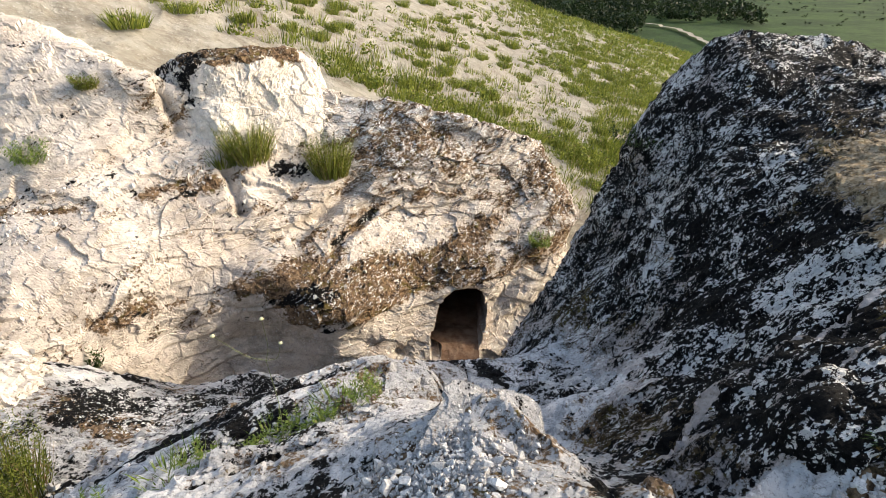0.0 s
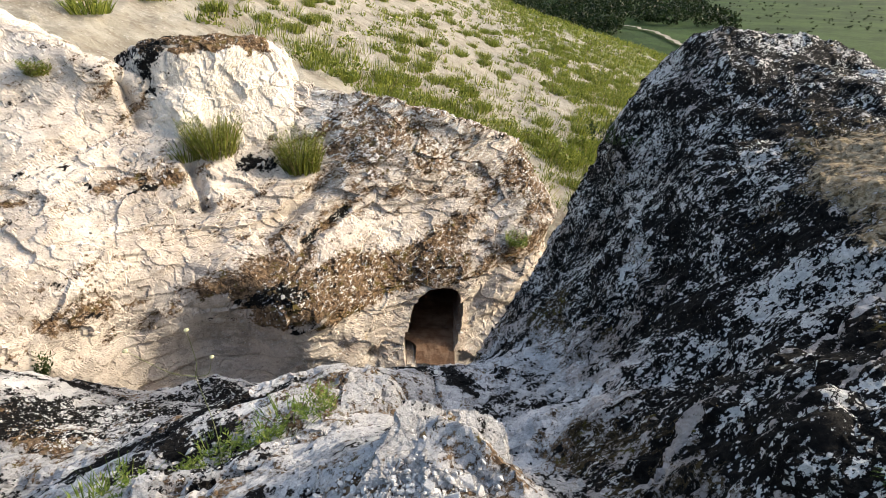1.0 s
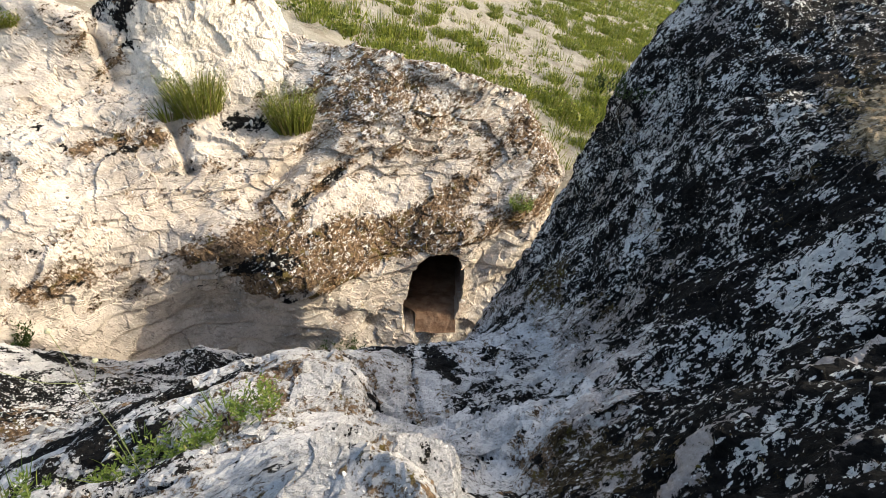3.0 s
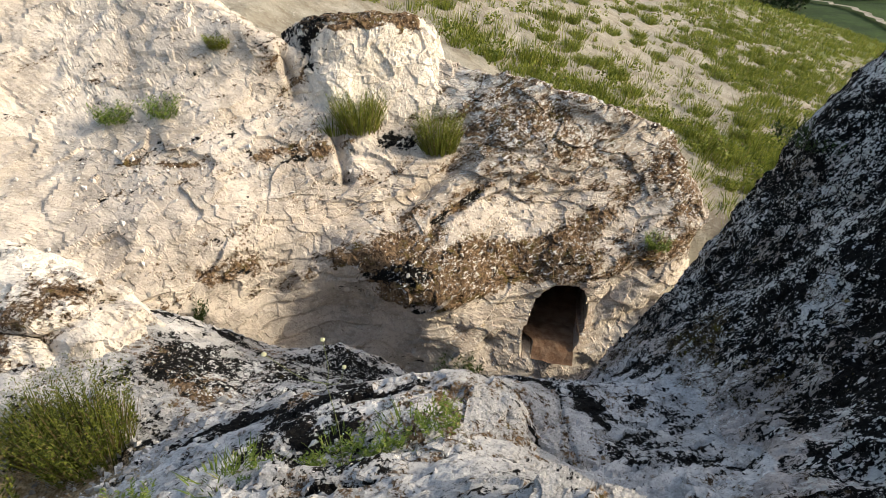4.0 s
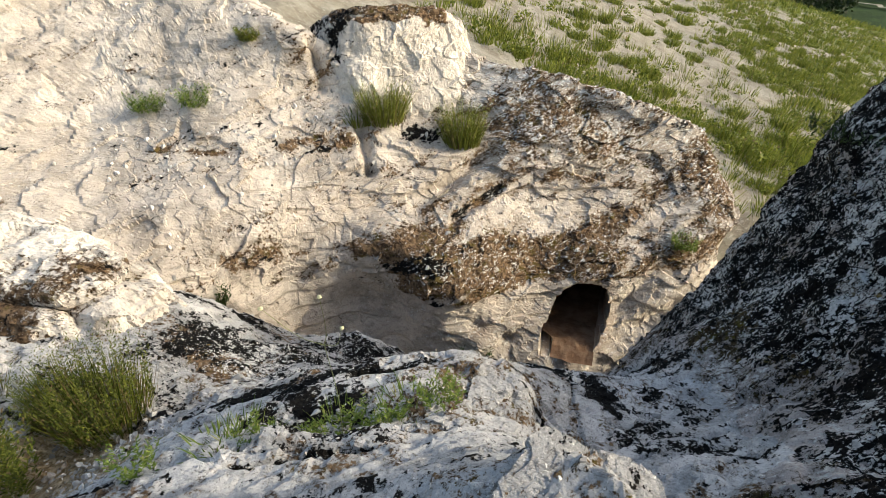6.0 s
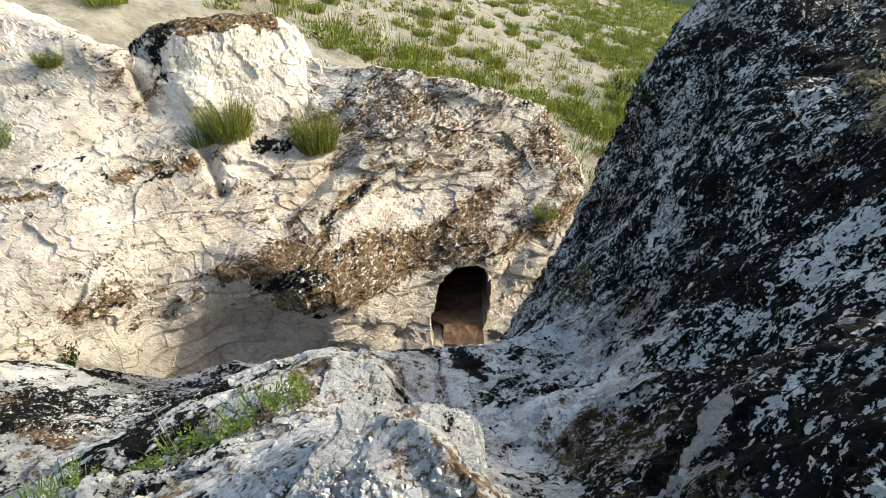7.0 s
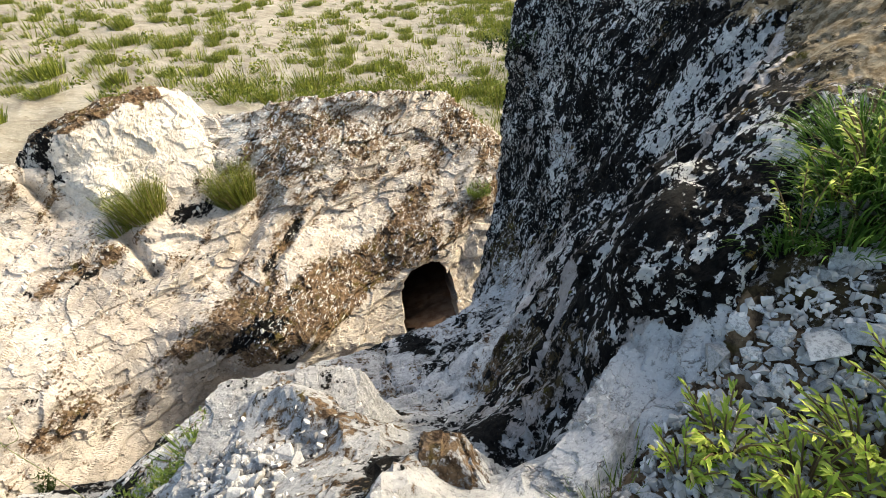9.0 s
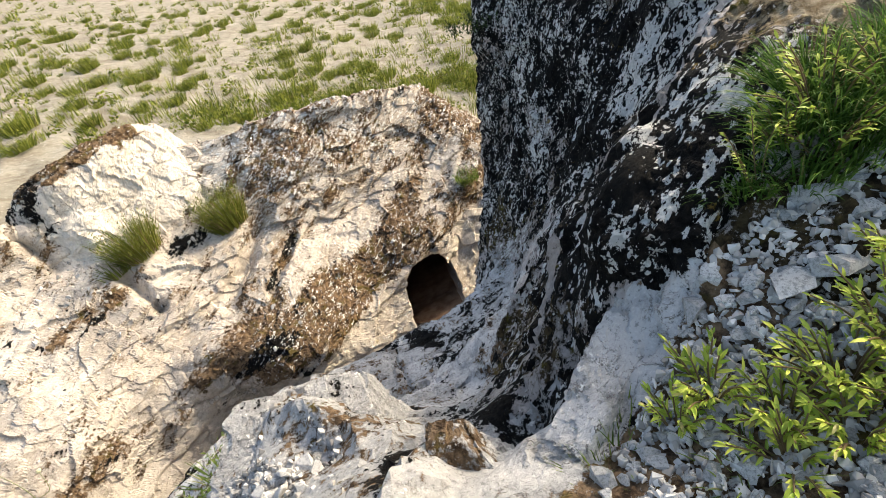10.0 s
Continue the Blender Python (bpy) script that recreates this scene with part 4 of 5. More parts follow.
boulder("lichen_block",
        [(0.945, 0.90, 0.40), (1.068, 0.765, 0.45), (1.30, 0.90, 0.5), (1.12, 1.12, 0.40), (0.97, 0.93, 0.655), (1.085, 0.80, 0.665), (1.28, 0.93, 0.755), (1.12, 1.10, 0.70)],
        mat_fin, 0.22, 60, 0.022, lambda V: 0.98 + 0.2 * fbm(V, 9.0, 3, 0.6, 171), lambda V: 0.30 + 0.5 * smooth(1.05, 1.14, V[:, 0] + 0.03 * fbm(V, 12.0, 2, 0.5, 172)),
        "black lichen-crusted rock block above the pale slab", 170)
boulder("pointed_rock",
        [(0.48, 0.66, 0.36), (0.73, 0.64, 0.38), (0.71, 0.85, 0.32), (0.52, 0.90, 0.32), (0.585, 0.77, 0.575), (0.635, 0.76, 0.57), (0.645, 0.805, 0.57), (0.595, 0.82, 0.58)],
        mat_ledge, 0.08, 50, 0.012, lambda V: 0.12 + blobs(V, (0.57, 0.84, 0.5, 0.05, 0.6)), lambda V: 0.15 + blobs(V, (0.60, 0.80, 0.54, 0.06, 0.7), (0.63, 0.74, 0.50, 0.05, 0.5)),
        "small pointed pale chalk rock with brown moss", 160)
boulder("crest_rock",
        [(-0.08, 0.98, 0.15), (0.52, 0.92, 0.10), (0.44, 1.38, -0.05), (0.02, 1.36, 0.0), (-0.02, 1.06, 0.385), (0.45, 1.02, 0.315), (0.39, 1.31, 0.345), (0.10, 1.28, 0.46)],
        mat_ledge, 0.06, 90, 0.016, lambda V: 0.16 + blobs(V, (0.10, 1.27, 0.40, 0.06, 0.5), (0.30, 1.25, 0.34, 0.05, 0.3)),
        lambda V: 0.16 + 0.35 * fbm(V, 9.0, 2, 0.5, 181) * smooth(0.30, 0.36, V[:, 2]) + blobs(V, (0.22, 1.24, 0.38, 0.06, 0.35), (0.33, 1.16, 0.33, 0.05, 0.3)),
        "angular white chalk rock with brown lichen patches on the ledge", 180)
boulder("jutting_rock",
        [(-0.30, 1.74, -0.5), (-0.09, 1.80, -0.5), (0.08, 2.16, -0.65), (-0.28, 2.24, -0.65), (-0.24, 1.78, -0.165), (-0.13, 1.86, -0.20), (-0.055, 2.18, -0.31), (-0.27, 2.13, -0.225)],
        mat_ledge, 0.06, 60, 0.014, lambda V: 0.10 + 0 * V[:, 0], lambda V: 0.15 + blobs(V, (-0.06, 2.0, -0.36, 0.07, 0.8)),
        "jutting cream chalk rock among herbs and gravel", 190)


# ---- ground: one sheet from the gully to the horizon ----
def ground_height(x, y):
    slope = np.where(x < 3, -0.40 * x, -1.2 - 0.27 * (x - 3))
    slope = np.where(x > 60, -16.6 - 0.05 * (x - 60), slope)
    hill = -1.64 + slope + 0.05 * (y - 13.7)
    hill = hill - 0.0045 * np.clip(y - 70, 0, 80) ** 2
    flat = -34.0 + 0.05 * np.clip(np.hypot(x, y) - 300, 0, 1400) + 1.2 * np.sin(x * 0.012)
    hill = np.where(y > 60, np.maximum(hill, flat), np.maximum(hill, -34))
    gully = -5.2 + 0 * x
    w = smooth(8.0, 11.0, y + 0.15 * np.clip(x, -6, 6) + 3.4 * smooth(-2.0, -5.0, x))
    low = gully * (1 - w) + hill * w
    top = plateau(x) - 0.03 * np.clip(-y - 5, 0, 30) - 0.06
    p = np.maximum(smooth(-3.2, -4.4, y), smooth(7.0, 8.0, x) * smooth(5.5, 3.5, y))
    return low * (1 - p) + top * p


az = np.radians(np.concatenate([np.linspace(-180, -50, 70, endpoint=False), np.linspace(-50, 50, 520, endpoint=False), np.linspace(50, 180, 71)]))
rad = np.concatenate([[0.05], np.geomspace(1.0, 6.0, 30, endpoint=False), np.geomspace(6.0, 120.0, 260, endpoint=False), np.geomspace(120.0, 4500.0, 80)])
GX, GY = rad[None] * np.sin(az)[:, None], rad[None] * np.cos(az)[:, None]
GP = np.stack([GX, GY, ground_height(GX, GY)], -1)
dist = np.hypot(GX, GY)
GP[..., 2] += (0.10 * fbm(GP, 0.5, 3, 0.5, 130) + 0.05 * fbm(GP, 2.1, 3, 0.5, 131)) * smooth(7, 10, dist)


def greenness(P):
    x, y = P[..., 0], P[..., 1]
    edge = 2.6 + 0.05 * np.clip(y - 16, 0, 60)
    g = 0.28 + 0.26 * smooth(-2.5, 4.0, x - edge) + 0.18 * smooth(20, 60, np.hypot(x, y)) * smooth(-1.0, 6.0, x - edge) + 0.30 * smooth(3.0, 0.5, np.abs(y - 13.0 - 0.3 * (x + 3))) * smooth(-4.2, -2.5, x)
    g = g + 0.26 * fbm(P * (1, 1, 0.2), 0.35, 3, 0.5, 140) + 0.4 * smooth(60, 110, np.hypot(x, y)) - 0.35 * smooth(1.6, 0.6, np.hypot((x - 3.2) / 1.6, (y - 21) / 5))
    return np.clip(g, 0, 1.2)


tagged(sheet("ground", GP, mat_ground, {"green": greenness(GP), "meadow": smooth(110, 230, dist)}), "sloping chalk hillside with sparse dry soil and grass", "hillside", kind="structure")


def ground_z(x, y):
    i = int(np.clip(np.searchsorted(az, math.atan2(x, y)), 0, len(az) - 1))
    j = int(np.clip(np.searchsorted(rad, math.hypot(x, y)), 0, len(rad) - 1))
    return float(GP[i, j, 2])


# ---- far valley: woods and a dirt track ----
def polar(bearing, r):
    a = radians(bearing)
    x, y = r * math.sin(a), r * math.cos(a)
    return x, y


rng = np.random.default_rng(5)


def leaf_clump(centre, size, n, leaf):
    """n small leaf quads strewn over an uneven crown of that size."""
    way = rng.normal(size=(n, 3))
    way /= np.linalg.norm(way, axis=1, keepdims=True)
    lump = 0.75 + 0.5 * vnoise(way + np.asarray(centre) % 50, 1.9, 7)
    c = np.asarray(centre) + way * np.asarray(size) * (lump * rng.uniform(0.55, 1.0, n))[:, None]
    a = rng.normal(size=(n, 3))
    b = np.cross(a, way)
    a /= np.linalg.norm(a, axis=1, keepdims=True)
    b /= np.linalg.norm(b, axis=1, keepdims=True) + 1e-9
    s = leaf * rng.uniform(0.6, 1.3, (n, 1))
    return np.stack([c - a * s, c + b * s * 0.6, c + a * s, c - b * s * 0.6], 1).reshape(-1, 3)


def joined(name, chunks, material):
    v = np.concatenate(chunks)
    return new(name, mesh_from(name, v, np.arange(len(v)).reshape(-1, 4), material, None, False))


woods = []
for _ in range(1700):
    bearing, r = rng.uniform(1, 29.5), rng.uniform(345, 720)
    if r > 720 - 55 * max(0, bearing - 23.5) or (r < 425 and bearing > 18.5):
        continue
    x, y = polar(bearing, r)
    h = rng.uniform(4, 9.5)
    woods.append(leaf_clump((x, y, ground_z(x, y) + h * 0.55), (h * 0.6, h * 0.6, h * 0.62), 40, h * 0.15))
for _ in range(260):
    bearing, r = rng.uniform(24, 50), rng.uniform(430, 700)
    x, y = polar(bearing, r)
    h = rng.uniform(1.2, 3.0)
    woods.append(leaf_clump((x, y, ground_z(x, y) + h * 0.4), (h * 0.8, h * 0.8, h * 0.5), 20, h * 0.22))
tagged(joined("far_woods", woods, mat_wood), "dark green wood and scrub on the far valley side", "woods", kind="stuff")

road = spline((0, 1, 2, 3, 4), [polar(16, 415), polar(19.3, 402), polar(21.7, 384), polar(23.6, 352), polar(25.6, 318)], np.linspace(0, 4, 60))
ahead = np.gradient(road, axis=0)
across = np.stack([ahead[:, 1], -ahead[:, 0]], 1) / np.linalg.norm(ahead, axis=1, keepdims=True)
strip = np.stack([np.concatenate([road + across * w, np.array([[ground_z(*p) + 0.9] for p in road])], 1) for w in (-1.7, -0.6, 0.6, 1.7)], 1)
soil = Nodes("pale_track_soil")
soil = soil.done(soil.mix(soil.step(soil.noise(0.4, 5), 0.4, 0.6), (0.36, 0.33, 0.27), (0.25, 0.225, 0.175)), 0.95)
tagged(sheet("dirt_track", strip, soil), "pale dirt track winding through the valley", "track", kind="structure")


# ---- plants ----
def blades(n, height, spread, width, lean, droop, segs=3, seed=0, flat=0.0):
    """n tapering blades that rise from a small base and spread outward: vertices and faces of quad strips."""
    g = np.random.default_rng(seed)
    ang = g.uniform(0, 2 * np.pi, n)
    r0 = spread * 0.45 * np.sqrt(g.uniform(0, 1, n))
    h = height * g.uniform(0.42, 1.0, n) * (1 - 0.42 * (r0 / (spread * 0.45 + 1e-9)) ** 2)
    out = np.stack([np.cos(ang), np.sin(ang), 0 * ang], 1)
    base = out * r0[:, None] + g.normal(0, 0.02 * spread, (n, 3)) * (1, 1, 0)
    tilt = lean * g.uniform(0.2, 1.2, n) * (0.35 + r0 / (spread * 0.45 + 1e-9))
    turn = g.uniform(0, 2 * np.pi, n)
    face = np.stack([np.cos(turn), np.sin(turn), 0 * turn], 1)
    rows = []
    for k in range(segs + 1):
        t = k / segs
        p = base + out * (h * tilt * (t + 0.4 * droop * t * t))[:, None]
        p[:, 2] += h * (t - droop * 0.45 * t ** 3) - flat * r0
        w = width * g.uniform(0.7, 1.2) * (1 - t ** 1.6 * 0.92)
        rows.append(np.stack([p - face * w, p + face * w], 1))
    V = np.stack(rows, 1)
    idx = np.arange(n * (segs + 1) * 2).reshape(n, segs + 1, 2)
    F = np.stack([idx[:, :-1, 0], idx[:, :-1, 1], idx[:, 1:, 1], idx[:, 1:, 0]], -1)
    return V.reshape(-1, 3), F.reshape(-1, 4)


def sprigs(n, height, spread, leaf, per, lean, seed=0):
    """Leafy shoots: n upright stems, each with per small pointed leaves; returns the leaf quads."""
    g = np.random.default_rng(seed)
    quads_ = []
    for _ in range(n):
        a, r = g.uniform(0, 2 * math.pi), spread * 0.5 * math.sqrt(g.uniform(0, 1))
        out = np.array((math.cos(a), math.sin(a), 0))
        h = height * g.uniform(0.6, 1.0)
        tip = out * (r + lean * h * g.uniform(0.3, 1.0)) + np.array((0, 0, h))
        for k in range(per):
            t = 0.15 + 0.85 * k / per
            p = out * r * (1 - t) + tip * t
            b = g.uniform(0, 2 * math.pi)
            way = np.array((math.cos(b), math.sin(b), g.uniform(0.2, 1.0)))
            way /= np.linalg.norm(way)
            wide = np.cross(way, (0.2, 0.1, 1))
            wide /= np.linalg.norm(wide)
            s = leaf * g.uniform(0.6, 1.15) * (1.1 - 0.5 * t)
            quads_.append([p, p + way * s * 0.45 + wide * s * 0.16, p + way * s, p + way * s * 0.45 - wide * s * 0.16])
    v = np.array(quads_).reshape(-1, 3)
    return v, np.arange(len(v)).reshape(-1, 4)


def plant_thing(name, place, label, category, foliage, material, group="", turn=0, scale=1.0, stems=None):
    ob = thing(name, place, label, category, group, turn=turn)
    ob.scale = (scale, scale, scale)
    part("foliage", mesh_from("foliage", *foliage, material, None, False), ob)
    if stems:
        part("brushwood", mesh_from("brushwood", *stems, mat_stem, None, False), ob, "dry brown stems")
    return ob


def both_of(a, b):
    """Two meshes' vertices and faces as one."""
    return np.concatenate([a[0], b[0]]), np.concatenate([a[1], b[1] + len(a[0])])


flat_cliff = CP.reshape(-1, 3)


def on_cliff(x, y, z):
    k = ((flat_cliff - (x, y, z)) ** 2).sum(1).argmin()
    return flat_cliff[k]


# two rush-like tufts on the ledge
for spot, h, w, seed in (((-2.98, 7.12, -0.75), 0.72, 0.62, 1), ((-1.86, 7.46, -0.98), 0.74, 0.58, 2)):
    p = on_cliff(*spot) - (0, 0, 0.06)
    plant_thing("grass_tuft", p, "dense upright yellow-green tuft growing on the chalk ledge", "grass tuft",
                both_of(blades(380, h, w, 0.008, 0.42, 0.16, 3, seed), sprigs(130, h * 0.95, w, 0.075, 16, 0.35, seed)), mat_tuft, "ledge tufts", stems=blades(70, h * 0.45, w * 1.0, 0.006, 0.5, 0.1, 2, seed + 50))
p = on_cliff(-3.28, 6.9, -0.78)
plant_thing("grass_tuft", p, "small green tuft hanging from a crack in the ledge", "grass tuft", blades(120, 0.36, 0.36, 0.009, 0.5, 0.3, 3, 3), mat_tuft, "ledge tufts")
# small weeds on cliff ledges
for spot, h, mat, seed in (((-5.98, 5.81, -0.61), 0.30, mat_weed, 4), ((-5.35, 6.01, -0.54), 0.32, mat_weed, 5), ((-8.64, 5.08, 0.18), 0.35, mat_weed, 6),
                           ((1.62, 7.7, -2.42), 0.26, mat_weed, 7), ((-4.24, 4.3, -2.5), 0.34, mat_dark, 8), ((-5.0, 6.9, 0.35), 0.22, mat_tuft, 9)):
    plant_thing("weed", on_cliff(*spot) - (0, 0, 0.03), "small bushy green weed rooted in the chalk cliff", "weed",
                sprigs(64, h * 1.1, h * 1.15, 0.075, 13, 0.5, seed), mat, "cliff weeds")
plant_thing("shrub", on_cliff(-1.12, 5.9, -4.05) + (0, -0.12, 0.0), "dark leafy shrub at the foot of the cliff", "shrub",
            sprigs(60, 0.42, 0.6, 0.09, 12, 0.4, 11), mat_dark)
p = (2.02, 5.1, near_z(2.02, 5.1) - 0.03)
plant_thing("creeping_shrub", p, "dark green creeping shrub on the lichen rock", "shrub", sprigs(90, 0.16, 0.62, 0.06, 9, 0.7, 12), mat_dark)
# shrubs beside the pale boulder
for x, y, h, w, n, seed in ((-2.68, 1.86, 0.72, 0.56, 170, 21), (-3.02, 1.84, 0.60, 0.42, 100, 22), (-3.55, 1.55, 0.68, 0.52, 130, 23)):
    z = near_z(x, y)
    plant_thing("shrub", (x, y, z - 0.03), "yellow-green broom-like shrub beside the pale boulder", "shrub",
                both_of(blades(240, h, w, 0.0045, 0.30, 0.08, 3, seed), sprigs(n, h * 0.95, w, 0.036, 26, 0.22, seed)), mat_shrub, "boulder shrubs",
                stems=blades(n, h * 0.8, w * 1.1, 0.0028, 0.35, 0.05, 2, seed + 40))
plant_thing("shrub", (-2.86, 1.2, near_z(-2.86, 1.2) - 0.03), "loose light-green feathery shrub on bare soil", "shrub", sprigs(150, 0.58, 0.48, 0.048, 26, 0.3, 24), mat_shrub, "boulder shrubs")
# herbs on the near ledge
for x, y, h, w, n, seed in ((-0.60, 1.60, 0.11, 0.17, 26, 31), (-0.72, 1.53, 0.09, 0.16, 22, 32), (-0.50, 1.66, 0.10, 0.13, 18, 33), (-0.34, 1.78, 0.13, 0.15, 34, 34),
                            (-1.00, 1.41, 0.09, 0.15, 18, 35), (-1.37, 1.17, 0.12, 0.16, 26, 36), (-0.78, 1.49, 0.06, 0.10, 12, 37)):
    plant_thing("herb", (x, y, near_z(x, y) - 0.01), "fresh green feathery herb in gravel on the ledge", "herb",
                sprigs(n, h, w, 0.030, 14, 0.5, seed), mat_weed, "ledge herbs")
for x, y, h, w, seed in ((-0.70, 1.55, 0.13, 0.35, 41), (-0.45, 1.72, 0.12, 0.3, 42), (-1.02, 1.38, 0.13, 0.3, 43), (-1.1, 1.32, 0.1, 0.25, 44)):
    plant_thing("grass_tuft", (x, y, near_z(x, y) - 0.01), "thin grass blades among pebbles", "grass tuft", blades(60, h, w, 0.0028, 0.6, 0.3, 3, seed), mat_weed, "ledge grass")


# the flower stalks: thin tubes with small heads
def tube(points, radius, sides=6):
    p = spline(np.arange(len(points)), points, np.linspace(0, len(points) - 1, 6 * len(points)))
    ways = np.gradient(p, axis=0)
    rows = []
    for c, w, k in zip(p, ways, np.linspace(1, 0.6, len(p))):
        w = w / np.linalg.norm(w)
        a = np.cross(w, (0.3, 0.9, 0.1))
        a /= np.linalg.norm(a)
        b = np.cross(w, a)
        t = np.linspace(0, 2 * np.pi, sides + 1)
        rows.append(c + radius * k * (np.cos(t)[:, None] * a + np.sin(t)[:, None] * b))
    P = np.array(rows)
    return P.reshape(-1, 3), quads(*P.shape[:2])


def flower_plant(base, heads, fork):
    ob = thing("flower_stalk", base, "thin pale flower stalks with small round cream heads", "wild flower")
    b = np.array(base)
    f = np.array(fork) - b
    part("stem", mesh_from("stem", *tube([(0, 0, -0.02), f * 0.5 + (0.015, 0, 0), f], 0.0017), mat_stalk), ob)
    for h in heads:
        e = np.array(h) - b
        stem = part("stem", mesh_from("stem", *tube([f, (f + e) / 2 + (0.01, 0, -0.03), e], 0.0012), mat_stalk), ob)
        bm = bmesh.new()
        bmesh.ops.create_icosphere(bm, subdivisions=3, radius=0.0075, matrix=Matrix.Translation(Vector(e)))
        for vert in bm.verts:
            vert.co += (vert.co - Vector(e)) * 0.22 * noise.noise(vert.co * 260)
            vert.co.z = e[2] + (vert.co.z - e[2]) * 0.75
        me = bpy.data.meshes.new("flower_head")
        bm.to_mesh(me)
        bm.free()
        me.materials.append(mat_head)
        part("flower_head", me, stem, "round cream flower head")


flower_plant((-0.66, 1.52, near_z(-0.66, 1.52)), ((-0.59, 1.41, 0.60), (-0.73, 1.32, 0.59), (-0.56, 1.46, 0.45)), (-0.62, 1.44, 0.38))


# leafy plants by the gravel: each leaf an object on shared meshes
def leaf_mesh(length, width, seed):
    g = np.random.default_rng(seed)
    t = np.linspace(0, 1, 7)
    w = width * np.sin(np.pi * np.clip(t, 0.02, 1) ** 0.8) ** 0.9 + 0.0004
    z = 0.10 * length * np.sin(t * np.pi * 0.7) - 0.10 * length * t ** 2 + g.uniform(-0.05, 0.08) * length * t
    rows = np.stack([np.stack([-w, t * length, z + w * 0.35], 1), np.stack([0 * t, t * length, z], 1), np.stack([w, t * length, z + w * 0.35], 1)], 1)
    return mesh_from("leaf", rows.reshape(-1, 3), quads(*rows.shape[:2]), mat_leaf)


LEAVES = [leaf_mesh(l, w, k) for k, (l, w) in enumerate(((0.026, 0.0032), (0.022, 0.0028), (0.018, 0.0026), (0.031, 0.0034)))]


def leafy_plant(place, n_stems, height, spread, per, seed, size=1.0, label="yellow-green leafy plant growing from grey chalk gravel"):
    g = random.Random(seed)
    ob = thing("leafy_plant", place, label, "plant", "gravel plants")
    per = round(per * 1.4)
    for _ in range(round(n_stems * 1.5)):
        a, h = g.uniform(0, 2 * math.pi), height * g.uniform(0.55, 1.0)
        r = spread * g.uniform(0.25, 1.0)
        tip = Vector((math.cos(a) * r, math.sin(a) * r, h))
        foot = Vector((math.cos(a) * spread * 0.12, math.sin(a) * spread * 0.12, -0.01))
        mid = foot.lerp(tip, 0.5) + Vector((0, 0, h * 0.18))
        part("stem", mesh_from("stem", *tube([tuple(foot), tuple(mid), tuple(tip)], 0.0016 * size), mat_stem), ob)
        for k in range(per):
            t = 0.25 + 0.75 * (k + 1) / per
            p = foot * (1 - t) ** 2 + mid * 2 * t * (1 - t) + tip * t * t
            leaf = part("leaf", g.choice(LEAVES), ob)
            side_turn = math.degrees(a) - 90 + (70 if k % 2 else -70) * (1.15 - t) + g.uniform(-25, 25)
            s = size * g.uniform(0.36, 0.78) * (1.1 - 0.4 * abs(t - 0.6))
            leaf.matrix_local = pose(*p, g.uniform(5, 55), g.uniform(-30, 30), side_turn) @ Matrix.Scale(s, 4)
    return ob


leafy_plant((0.97, 0.67, near_z(0.97, 0.67)), 14, 0.075, 0.075, 9, 51)
leafy_plant((0.91, 0.66, near_z(0.91, 0.66)), 9, 0.05, 0.055, 9, 52, 0.85)
leafy_plant((1.10, 0.60, near_z(1.10, 0.60)), 14, 0.075, 0.085, 9, 53)
leafy_plant((1.02, 0.60, near_z(1.02, 0.60)), 11, 0.065, 0.07, 9, 54)
leafy_plant((1.17, 0.60, near_z(1.17, 0.60)), 12, 0.08, 0.08, 9, 58)
leafy_plant((1.06, 0.545, near_z(1.06, 0.545)), 12, 0.08, 0.08, 9, 59)
leafy_plant((1.14, 0.53, near_z(1.14, 0.53)), 12, 0.075, 0.08, 9, 60)
leafy_plant((0.99, 0.555, near_z(0.99, 0.555)), 9, 0.06, 0.07, 9, 71)
leafy_plant((1.24, 0.65, near_z(1.24, 0.65)), 10, 0.075, 0.08, 9, 83)
leafy_plant((1.21, 0.545, near_z(1.21, 0.545)), 10, 0.075, 0.08, 9, 84)
leafy_plant((1.31, 0.61, near_z(1.31, 0.61)), 10, 0.08, 0.08, 9, 85)
leafy_plant((1.20, 0.835, near_z(1.20, 0.835)), 3, 0.11, 0.05, 11, 55, 0.75, "small fern-like green plant in chalk gravel")
leafy_plant((1.34, 0.86, near_z(1.34, 0.86)), 10, 0.10, 0.10, 8, 56, 1.0, "bright green leafy plant in lush grass")
leafy_plant((1.30, 0.82, near_z(1.30, 0.82)), 9, 0.10, 0.10, 8, 81, 1.0, "bright green leafy plant in lush grass")
leafy_plant((1.42, 0.82, near_z(1.42, 0.82)), 9, 0.11, 0.10, 8, 82, 1.0, "bright green leafy plant in lush grass")
leafy_plant((1.27, 0.86, near_z(1.27, 0.86)), 8, 0.07, 0.07, 8, 57, 0.9, "bright green leafy plant in lush grass")
